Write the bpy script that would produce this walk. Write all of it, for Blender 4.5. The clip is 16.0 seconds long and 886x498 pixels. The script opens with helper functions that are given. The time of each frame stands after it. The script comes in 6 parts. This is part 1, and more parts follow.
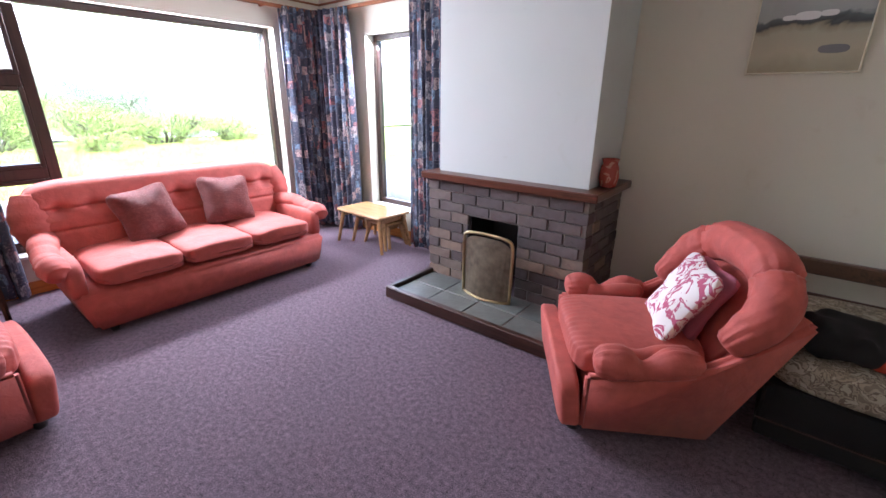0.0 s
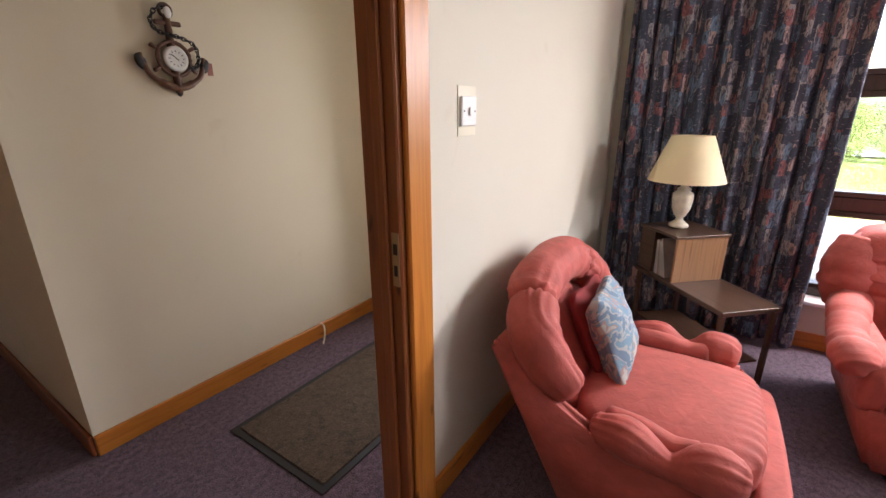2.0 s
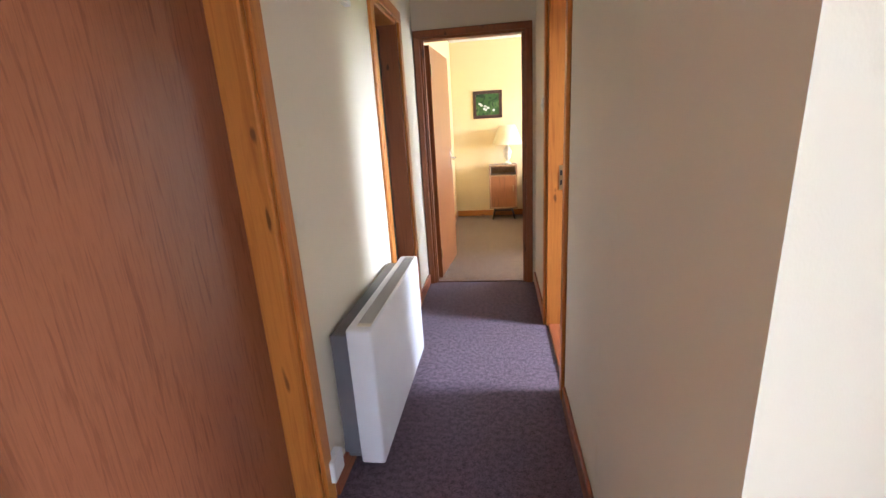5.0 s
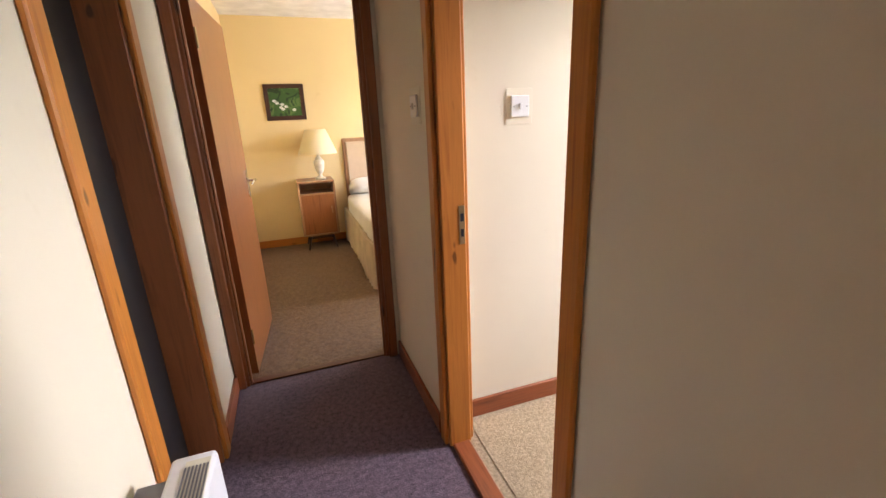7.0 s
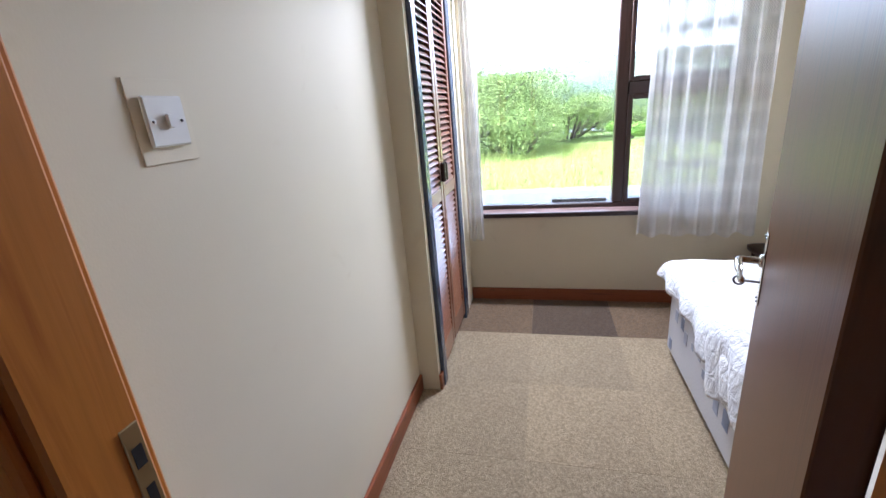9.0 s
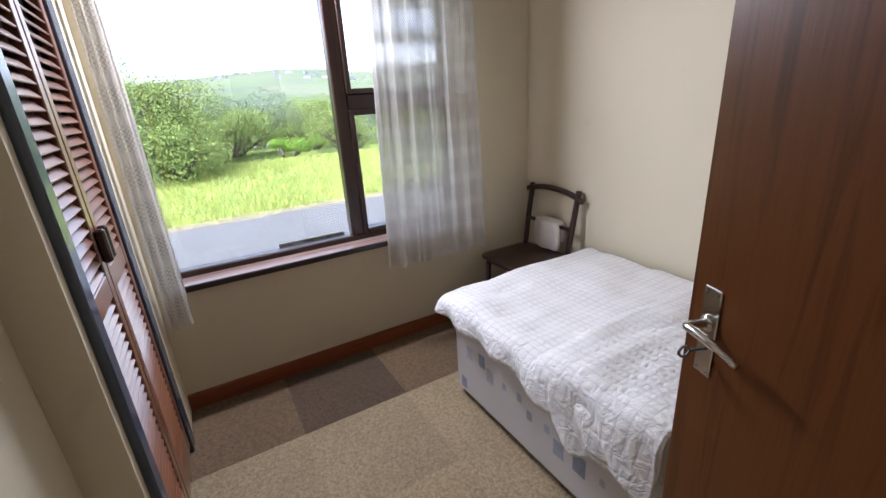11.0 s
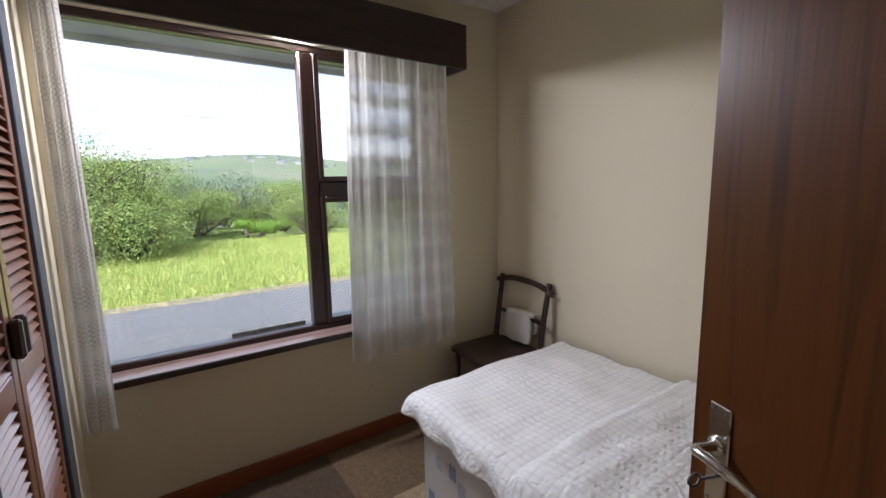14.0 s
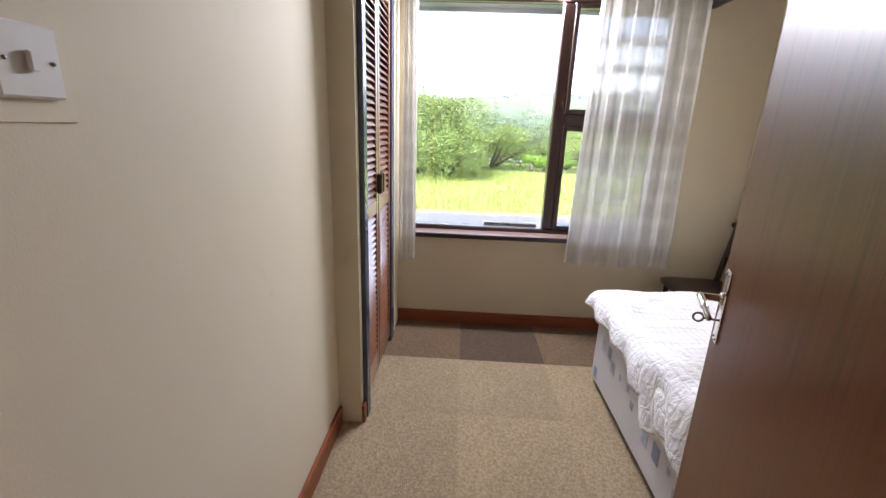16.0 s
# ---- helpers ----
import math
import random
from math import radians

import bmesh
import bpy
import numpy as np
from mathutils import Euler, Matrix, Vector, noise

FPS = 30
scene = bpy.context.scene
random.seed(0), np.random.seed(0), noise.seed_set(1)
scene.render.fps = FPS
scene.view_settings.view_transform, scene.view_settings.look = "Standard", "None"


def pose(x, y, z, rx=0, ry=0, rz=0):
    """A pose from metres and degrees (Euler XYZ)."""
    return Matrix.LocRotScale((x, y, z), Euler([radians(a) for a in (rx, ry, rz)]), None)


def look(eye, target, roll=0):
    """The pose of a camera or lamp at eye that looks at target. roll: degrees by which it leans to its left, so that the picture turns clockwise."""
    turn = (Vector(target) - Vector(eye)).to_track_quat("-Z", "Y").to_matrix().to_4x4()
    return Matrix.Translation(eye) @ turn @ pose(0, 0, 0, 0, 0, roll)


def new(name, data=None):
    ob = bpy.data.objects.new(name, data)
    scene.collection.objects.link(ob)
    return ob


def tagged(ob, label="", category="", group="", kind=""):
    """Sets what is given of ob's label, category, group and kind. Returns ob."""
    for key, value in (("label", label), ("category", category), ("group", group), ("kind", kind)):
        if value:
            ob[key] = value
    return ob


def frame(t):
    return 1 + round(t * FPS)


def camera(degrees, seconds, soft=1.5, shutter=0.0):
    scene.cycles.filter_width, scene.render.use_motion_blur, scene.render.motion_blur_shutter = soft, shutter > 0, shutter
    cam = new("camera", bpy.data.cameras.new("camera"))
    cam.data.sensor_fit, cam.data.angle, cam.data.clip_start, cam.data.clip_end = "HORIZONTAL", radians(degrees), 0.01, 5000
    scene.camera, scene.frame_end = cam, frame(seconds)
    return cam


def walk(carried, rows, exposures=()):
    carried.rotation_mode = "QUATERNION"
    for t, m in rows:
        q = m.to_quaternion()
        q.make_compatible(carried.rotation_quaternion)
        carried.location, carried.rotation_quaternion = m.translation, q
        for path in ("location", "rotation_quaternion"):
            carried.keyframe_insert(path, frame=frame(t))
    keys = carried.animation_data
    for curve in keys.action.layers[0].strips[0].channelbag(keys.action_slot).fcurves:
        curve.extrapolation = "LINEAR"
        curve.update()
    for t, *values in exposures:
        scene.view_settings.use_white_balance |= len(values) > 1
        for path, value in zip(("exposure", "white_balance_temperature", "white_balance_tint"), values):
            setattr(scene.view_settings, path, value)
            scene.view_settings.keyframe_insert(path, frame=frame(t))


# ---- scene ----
cam = camera(92.4, 16.0)
PATH = [
    (0, (0.534, 0.285, 1.329), (-0.644, 1.76, 0.667), 0.5),
    (0.5, (0.259, 0.417, 1.312), (-1.405, 1.313, 0.659), 0.8),
    (1, (0.011, 0.404, 1.299), (-1.871, 0.615, 0.654), 0.9),
    (1.5, (-0.271, 0.307, 1.295), (-2.126, -0.105, 0.671), -0.7),
    (2, (-0.49, 0.151, 1.3), (-2.067, -0.918, 0.691), -0.4),
    (2.5, (-0.646, -0.016, 1.314), (-1.654, -1.638, 0.719), 1.1),
    (3, (-0.737, -0.225, 1.326), (-1.199, -2.079, 0.738), 0.6),
    (3.5, (-0.777, -0.469, 1.33), (-0.804, -2.385, 0.758), 0.3),
    (3.7, (-0.752, -0.555, 1.328), (-0.624, -2.471, 0.769), 0.3),
    (5.8, (-0.438, -1.829, 1.325), (-0.16, -3.735, 0.787), -3.7),
    (6, (-0.407, -1.956, 1.339), (-0.199, -3.868, 0.792), -3.7),
    (6.5, (-0.365, -2.235, 1.354), (-0.529, -4.146, 0.787), -2.6),
    (7, (-0.342, -2.546, 1.385), (-0.975, -4.351, 0.803), -2.4),
    (7.5, (-0.389, -2.844, 1.374), (-1.333, -4.509, 0.794), -2.5),
    (8, (-0.475, -3.103, 1.392), (-1.776, -4.501, 0.801), -2.8),
    (8.5, (-0.533, -3.364, 1.409), (-2.221, -4.246, 0.8), -4.2),
    (9, (-0.614, -3.508, 1.407), (-2.454, -3.976, 0.779), -4.9),
    (9.5, (-0.788, -3.648, 1.412), (-2.677, -3.723, 0.761), -4.9),
    (10, (-0.961, -3.733, 1.42), (-2.819, -3.434, 0.742), -3.8),
    (10.2, (-1.037, -3.769, 1.429), (-2.862, -3.326, 0.743), -4.0),
    (12.3, (-1.684, -3.732, 1.408), (-3.04, -2.389, 0.81), -2.6),
    (12.5, (-1.702, -3.734, 1.413), (-3.027, -2.357, 0.826), -2.7),
    (13, (-1.677, -3.765, 1.438), (-3.023, -2.321, 1.121), -2.1),
    (13.5, (-1.568, -3.755, 1.477), (-3.043, -2.412, 1.341), -2.6),
    (14, (-1.423, -3.739, 1.432), (-3.055, -2.62, 1.142), -1.1),
    (14.5, (-1.285, -3.75, 1.409), (-3.003, -2.822, 0.975), -0.6),
    (15, (-1.068, -3.782, 1.379), (-2.834, -2.983, 0.886), 0.9),
    (15.5, (-0.882, -3.756, 1.384), (-2.741, -3.254, 0.843), 1.3),
    (16, (-0.744, -3.629, 1.368), (-2.663, -3.705, 0.811), 2.1),
]
EXPOSURES = [(0, 4.97, 5500, 19), (1, 4.77, 5900, 18), (1.6, 4.67, 6100, 18), (2, 4.66, 6300, 20), (2.5, 5.17, 6300, 20), (3, 5.42, 6100, 20), (3.5, 5.52, 5900, 17), (4.5, 6.02, 5400, 17), (5.8, 6.62, 5000, 14), (6.5, 6.22, 5500, 17), (7, 5.58, 6000, 21), (7.6, 5.52, 6000, 24), (8.2, 5.17, 5300, 19), (8.6, 4.87, 5000, 16), (9, 4.32, 5200, 17), (9.5, 4.02, 5600, 18), (10, 3.87, 5700, 18), (12.5, 3.14, 5800, 20), (13.2, 3.07, 5900, 20), (14, 3.02, 5900, 18), (14.5, 3.47, 5900, 20), (15, 3.72, 5900, 20), (16, 3.97, 5900, 20)]
walk(cam, [(t, look(eye, target, roll)) for t, eye, target, roll in PATH], EXPOSURES)

# ---- sky, sun ----
world = bpy.data.worlds.new("world")
scene.world = world
world.use_nodes = True
wn = world.node_tree
sky = wn.nodes.new("ShaderNodeTexSky")
sky.sky_type, sky.sun_disc = "NISHITA", False
sky.sun_elevation, sky.sun_rotation = radians(52), radians(140)
sky.air_density, sky.dust_density, sky.ozone_density = 1.0, 1.5, 1.0
grey, cloudy = wn.nodes.new("ShaderNodeRGBToBW"), wn.nodes.new("ShaderNodeMix")
cloudy.data_type = "RGBA"
cloudy.inputs[0].default_value = 0.8
wn.links.new(sky.outputs[0], grey.inputs[0])
wn.links.new(sky.outputs[0], cloudy.inputs[6])
wn.links.new(grey.outputs[0], cloudy.inputs[7])
sky_at, sky_map, cloud = wn.nodes.new("ShaderNodeTexCoord"), wn.nodes.new("ShaderNodeMapping"), wn.nodes.new("ShaderNodeTexNoise")
sky_map.inputs["Scale"].default_value = (1, 1, 7)
cloud.inputs["Scale"].default_value, cloud.inputs["Detail"].default_value = 2.2, 6.0
cloud_col, cloud_mix = wn.nodes.new("ShaderNodeValToRGB"), wn.nodes.new("ShaderNodeMix")
cloud_col.color_ramp.elements[0].position, cloud_col.color_ramp.elements[0].color = 0.42, (0.6, 0.68, 0.8, 1)
cloud_col.color_ramp.elements[1].position, cloud_col.color_ramp.elements[1].color = 0.56, (1, 1, 1, 1)
cloud_mix.data_type, cloud_mix.blend_type = "RGBA", "MULTIPLY"
cloud_mix.inputs[0].default_value = 1.0
wn.links.new(sky_at.outputs["Generated"], sky_map.inputs[0])
wn.links.new(sky_map.outputs[0], cloud.inputs["Vector"])
wn.links.new(cloud.outputs[0], cloud_col.inputs[0])
wn.links.new(cloudy.outputs[2], cloud_mix.inputs[6])
wn.links.new(cloud_col.outputs[0], cloud_mix.inputs[7])
wbg = wn.nodes["Background"]
wbg.inputs[1].default_value = 0.15
wn.links.new(cloud_mix.outputs[2], wbg.inputs[0])
sun_data = bpy.data.lights.new("sun", "SUN")
sun_data.energy, sun_data.angle, sun_data.color = 1.5, radians(12), (1, 0.96, 0.9)
sun = new("sun", sun_data)
SUN_AZ, SUN_EL = radians(140), radians(52)
sun.matrix_world = look((0, 0, 0), (-math.sin(SUN_AZ) * math.cos(SUN_EL), -math.cos(SUN_AZ) * math.cos(SUN_EL), -math.sin(SUN_EL)))
sun.location = (3, -6, 12)


def window_light(name, at, w, h, watts, colour=(1.0, 0.98, 0.95)):
    """Daylight let in by a window: a lamp in its opening, shining along its -z."""
    d = bpy.data.lights.new(name, "AREA")
    d.shape, d.size, d.size_y, d.energy, d.color = "RECTANGLE", w, h, watts, colour
    o = new(name, d)
    o.matrix_world = at
    return o


window_light("daylight_living_west", look((-3.63, 1.55, 1.8), (-1.6, 1.55, 0.2)), 2.2, 0.26, 6.2)
window_light("daylight_living_north", look((-2.3, 3.42, 1.82), (-2.0, 1.6, 0.2)), 0.9, 0.1, 2)
window_light("daylight_bedroom", look((-3.62, -3.32, 2.105), (-1.7, -3.1, 0.6)), 0.72, 0.055, 4.0)
# fill lamp for the far bedroom, set in an added window out of view
window_light("added_daylight_far_bedroom", look((-3.45, -6.3, 1.4), (-1.0, -6.3, 1.2)), 1.7, 1.3, 1.8)
# hall lamp added in the pane of the assumed front door, out of view
window_light("daylight_unseen_front_door", look((-2.66, -1.15, 1.15), (-1.5, -0.35, 1.1)), 0.56, 1.4, 0.58)


# ---- materials ----
def tree(name, rough=0.6, metal=0.0):
    m = bpy.data.materials.new(name)
    m.use_nodes = True
    nt = m.node_tree
    b = nt.nodes["Principled BSDF"]
    b.inputs["Roughness"].default_value, b.inputs["Metallic"].default_value = rough, metal
    return m, nt, b


def node(nt, kind, **values):
    n = nt.nodes.new("ShaderNode" + kind)
    for key, value in values.items():
        n.inputs[key.replace("_", " ")].default_value = value
    return n


def coords(nt, scale=(1, 1, 1), rot=(0, 0, 0), uv=False):
    t = nt.nodes.new("ShaderNodeTexCoord")
    mp = nt.nodes.new("ShaderNodeMapping")
    mp.inputs["Scale"].default_value, mp.inputs["Rotation"].default_value = scale, rot
    nt.links.new(t.outputs["UV" if uv else "Object"], mp.inputs[0])
    return mp.outputs[0]


def noise_tex(nt, vec, scale, detail=3.0, distortion=0.0, rough=0.5):
    n = node(nt, "TexNoise", Scale=scale, Detail=detail, Distortion=distortion, Roughness=rough)
    nt.links.new(vec, n.inputs["Vector"])
    return n.outputs[0]


def ramp(nt, fac, stops, constant=False):
    r = nt.nodes.new("ShaderNodeValToRGB")
    if constant:
        r.color_ramp.interpolation = "CONSTANT"
    e = r.color_ramp.elements
    while len(e) < len(stops):
        e.new(0.5)
    for k, (p, c) in enumerate(stops):
        e[k].position, e[k].color = p, (*c, 1) if len(c) == 3 else c
    nt.links.new(fac, r.inputs[0])
    return r.outputs[0]


def blend(nt, fac, a, b, kind="MIX"):
    m = nt.nodes.new("ShaderNodeMix")
    m.data_type, m.blend_type = "RGBA", kind
    for s, v in ((0, fac), (6, a), (7, b)):
        if hasattr(v, "is_linked"):
            nt.links.new(v, m.inputs[s])
        else:
            m.inputs[s].default_value = v if s == 0 else (*v, 1)
    return m.outputs[2]


def maths(nt, op, a, b=0.0):
    m = nt.nodes.new("ShaderNodeMath")
    m.operation = op
    for s, v in ((0, a), (1, b)):
        if hasattr(v, "is_linked"):
            nt.links.new(v, m.inputs[s])
        else:
            m.inputs[s].default_value = v
    return m.outputs[0]


def bump(nt, b, height, strength=0.3, distance=0.01):
    n = node(nt, "Bump", Strength=strength, Distance=distance)
    nt.links.new(height, n.inputs["Height"])
    nt.links.new(n.outputs[0], b.inputs["Normal"])


def m_plain(name, c, rough=0.5, metal=0.0, vary=0.12, scale=6.0, grain=0.05):
    m, nt, b = tree(name, rough, metal)
    v = coords(nt)
    n = noise_tex(nt, v, scale, 4)
    col = ramp(nt, n, [(0.3, [k * (1 - vary) for k in c]), (0.7, [min(1, k * (1 + vary)) for k in c])])
    nt.links.new(col, b.inputs["Base Color"])
    bump(nt, b, noise_tex(nt, v, scale * 30, 2), grain, 0.002)
    return m


def m_wall(name, c, weave=0.14):
    m, nt, b = tree(name, 0.75)
    v = coords(nt)
    big = noise_tex(nt, v, 1.3, 4)
    col = ramp(nt, big, [(0.3, [k * 0.94 for k in c]), (0.7, c)])
    scuff = ramp(nt, noise_tex(nt, v, 7, 6, 0.6), [(0.66, (1, 1, 1)), (0.74, (0.93, 0.91, 0.88))])
    nt.links.new(blend(nt, 0.6, col, scuff, "MULTIPLY"), b.inputs["Base Color"])
    sep = nt.nodes.new("ShaderNodeSeparateXYZ")
    nt.links.new(v, sep.inputs[0])
    run = maths(nt, "FRACT", maths(nt, "DIVIDE", maths(nt, "ADD", maths(nt, "ADD", sep.outputs[0], sep.outputs[1]), 50.21), 0.53))
    seam = maths(nt, "LESS_THAN", run, 0.005)
    fine = maths(nt, "SUBTRACT", noise_tex(nt, coords(nt, (1, 1, 0.6)), 300, 3), maths(nt, "MULTIPLY", seam, 0.9))
    bump(nt, b, fine, weave, 0.0015)
    return m


def m_wood(name, dark, light, axis="z", rough=0.35, knots=0.0, scale=1.0):
    """Grain runs along the axis."""
    m, nt, b = tree(name, rough)
    s = {"x": (0.6, 12, 12), "y": (12, 0.6, 12), "z": (12, 12, 0.6)}[axis]
    v = coords(nt, [k * scale for k in s])
    rnd = nt.nodes.new("ShaderNodeObjectInfo")
    add = nt.nodes.new("ShaderNodeVectorMath")
    add.operation = "ADD"
    sc = maths(nt, "MULTIPLY", rnd.outputs["Random"], 37.0)
    nt.links.new(v, add.inputs[0])
    nt.links.new(sc, add.inputs[1])
    v = add.outputs[0]
    g = noise_tex(nt, v, 2.2, 5, 1.4)
    fine = noise_tex(nt, v, 14, 3, 0.3)
    mixed = maths(nt, "ADD", maths(nt, "MULTIPLY", g, 0.8), maths(nt, "MULTIPLY", fine, 0.2))
    col = ramp(nt, mixed, [(0.3, dark), (0.5, light), (0.66, [k * 0.85 for k in light])])
    if knots:
        kv = coords(nt, {"x": (4, 13, 13), "y": (13, 4, 13), "z": (13, 13, 4)}[axis])
        vo = node(nt, "TexVoronoi", Scale=1.0, Randomness=1.0)
        wob = nt.nodes.new("ShaderNodeTexNoise")
        wob.inputs["Scale"].default_value = 0.9
        off, kadd = nt.nodes.new("ShaderNodeVectorMath"), nt.nodes.new("ShaderNodeVectorMath")
        off.operation, kadd.operation = "MULTIPLY", "ADD"
        off.inputs[1].default_value = (0.9, 0.9, 0.9)
        nt.links.new(kv, wob.inputs["Vector"])
        nt.links.new(wob.outputs["Color"], off.inputs[0])
        nt.links.new(kv, kadd.inputs[0])
        nt.links.new(off.outputs[0], kadd.inputs[1])
        nt.links.new(kadd.outputs[0], vo.inputs["Vector"])
        spot = ramp(nt, vo.outputs["Distance"], [(0.09, (1, 1, 1)), (0.155, (0, 0, 0))])
        col = blend(nt, maths(nt, "MULTIPLY", spot, knots), col, [k * 0.35 for k in dark])
    nt.links.new(col, b.inputs["Base Color"])
    bump(nt, b, fine, 0.12, 0.002)
    return m


def m_carpet(name, dark, light, scale=1.0, rnd=0.0):
    m, nt, b = tree(name, 0.95)
    v = coords(nt)
    f = noise_tex(nt, v, 170 * scale, 2, 0.0, 0.7)
    mid = noise_tex(nt, v, 45 * scale, 3)
    big = noise_tex(nt, v, 1.6, 4)
    t = maths(nt, "ADD", maths(nt, "MULTIPLY", f, 0.6), maths(nt, "MULTIPLY", mid, 0.4))
    col = ramp(nt, t, [(0.36, dark), (0.62, light)])
    col = blend(nt, 0.5, col, ramp(nt, big, [(0.3, (0.72, 0.7, 0.7)), (0.7, (1, 1, 1))]), "MULTIPLY")
    if rnd:
        inf = nt.nodes.new("ShaderNodeObjectInfo")
        col = blend(nt, 1.0, col, ramp(nt, inf.outputs["Random"], [(0.0, (1 - rnd,) * 3), (1.0, (1, 0.99, 0.97))]), "MULTIPLY")
    nt.links.new(col, b.inputs["Base Color"])
    b.inputs["Sheen Weight"].default_value = 0.1
    bump(nt, b, t, 0.9, 0.012)
    return m


def m_velvet(name, c, ruched=0.0):
    m, nt, b = tree(name, 0.75)
    v = coords(nt)
    n = noise_tex(nt, v, 16, 5, 0.4)
    n2 = noise_tex(nt, coords(nt, (1, 1, 1)), 26, 4, 1.0)
    col = ramp(nt, n, [(0.3, [k * 0.84 for k in c]), (0.7, [min(1, k * 1.12) for k in c])])
    if ruched:
        thread = noise_tex(nt, coords(nt, (1, 1, 2.5)), 42, 4, 2.0)
        col = blend(nt, ramp(nt, thread, [(0.55, (0, 0, 0)), (0.68, (0.8, 0.8, 0.8))]), col, [k * 1.8 + 0.02 for k in c])
        n2 = thread
    nt.links.new(col, b.inputs["Base Color"])
    b.inputs["Sheen Weight"].default_value, b.inputs["Sheen Roughness"].default_value = 0.1, 0.4
    b.inputs["Sheen Tint"].default_value = (1, 0.72, 0.66, 1)
    bump(nt, b, n2, 0.3 + 0.65 * ruched, 0.01)
    return m


def m_curtain(name):
    m, nt, b = tree(name, 0.85)
    v = coords(nt, (22, 14, 1), uv=True)
    vo = node(nt, "TexVoronoi", Scale=1.0, Randomness=0.65)
    vo.distance = "CHEBYCHEV"
    nt.links.new(v, vo.inputs["Vector"])
    sep = nt.nodes.new("ShaderNodeSeparateColor")
    nt.links.new(vo.outputs["Color"], sep.inputs[0])
    col = ramp(nt, sep.outputs[0], [(0.0, (0.045, 0.055, 0.085)), (0.2, (0.15, 0.17, 0.23)), (0.34, (0.3, 0.12, 0.12)), (0.42, (0.06, 0.065, 0.09)),
                                    (0.56, (0.34, 0.32, 0.33)), (0.68, (0.14, 0.21, 0.3)), (0.78, (0.42, 0.3, 0.28)), (0.87, (0.05, 0.05, 0.075))], True)
    v2 = coords(nt, (60, 22, 1), uv=True)
    streak = noise_tex(nt, v2, 1.0, 5, 1.2, 0.65)
    col = blend(nt, ramp(nt, streak, [(0.46, (0, 0, 0)), (0.58, (0.9, 0.9, 0.9))]), col, (0.035, 0.04, 0.065))
    fleck = noise_tex(nt, coords(nt, (38, 95, 1), uv=True), 1.0, 4, 0.5, 0.6)
    col = blend(nt, ramp(nt, fleck, [(0.6, (0, 0, 0)), (0.66, (0.75, 0.75, 0.75))]), col, (0.36, 0.33, 0.33))
    nt.links.new(col, b.inputs["Base Color"])
    b.inputs["Subsurface Weight"].default_value = 0.0
    bump(nt, b, noise_tex(nt, v2, 8, 2), 0.2, 0.002)
    return m


def m_lace(name):
    m, nt, b = tree(name, 0.9)
    b.inputs["Base Color"].default_value = (0.8, 0.77, 0.72, 1)
    v = coords(nt, uv=True)
    sep = nt.nodes.new("ShaderNodeSeparateXYZ")
    nt.links.new(v, sep.inputs[0])
    zig = maths(nt, "SINE", maths(nt, "ADD", maths(nt, "MULTIPLY", sep.outputs[0], 420.0), maths(nt, "MULTIPLY", maths(nt, "SINE", maths(nt, "MULTIPLY", sep.outputs[1], 330.0)), 1.8)))
    band = maths(nt, "POWER", maths(nt, "ABSOLUTE", maths(nt, "SINE", maths(nt, "MULTIPLY", sep.outputs[1], 21.0))), 6.0)
    rib = maths(nt, "SINE", maths(nt, "MULTIPLY", sep.outputs[0], 62.0))
    tot = maths(nt, "ADD", maths(nt, "MULTIPLY", zig, 0.3), maths(nt, "ADD", maths(nt, "MULTIPLY", band, 0.3), maths(nt, "MULTIPLY", rib, 0.05)))
    mask = maths(nt, "ADD", tot, 0.9)
    mask = maths(nt, "MINIMUM", maths(nt, "MAXIMUM", maths(nt, "ADD", mask, 0.06), 0.62), 0.98)
    tl = node(nt, "BsdfTranslucent")
    tl.inputs[0].default_value = (0.62, 0.59, 0.55, 1)
    tr = nt.nodes.new("ShaderNodeBsdfTransparent")
    mx, mx2 = nt.nodes.new("ShaderNodeMixShader"), nt.nodes.new("ShaderNodeMixShader")
    mx.inputs[0].default_value = 0.45
    nt.links.new(b.outputs[0], mx.inputs[1])
    nt.links.new(tl.outputs[0], mx.inputs[2])
    nt.links.new(mask, mx2.inputs[0])
    nt.links.new(tr.outputs[0], mx2.inputs[1])
    nt.links.new(mx.outputs[0], mx2.inputs[2])
    nt.links.new(mx2.outputs[0], nt.nodes["Material Output"].inputs[0])
    return m


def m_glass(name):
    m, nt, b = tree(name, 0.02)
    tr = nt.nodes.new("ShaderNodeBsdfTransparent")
    # grey tint added to dim the view outdoors against the lamp-lit rooms
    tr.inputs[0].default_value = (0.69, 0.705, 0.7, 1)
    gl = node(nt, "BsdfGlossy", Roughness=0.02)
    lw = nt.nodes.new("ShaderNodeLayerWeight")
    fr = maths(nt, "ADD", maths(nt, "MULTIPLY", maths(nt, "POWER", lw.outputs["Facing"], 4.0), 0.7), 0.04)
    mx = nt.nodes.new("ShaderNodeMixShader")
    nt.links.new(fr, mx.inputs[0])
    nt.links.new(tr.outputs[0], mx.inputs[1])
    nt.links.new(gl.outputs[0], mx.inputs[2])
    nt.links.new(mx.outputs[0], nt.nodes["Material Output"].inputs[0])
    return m


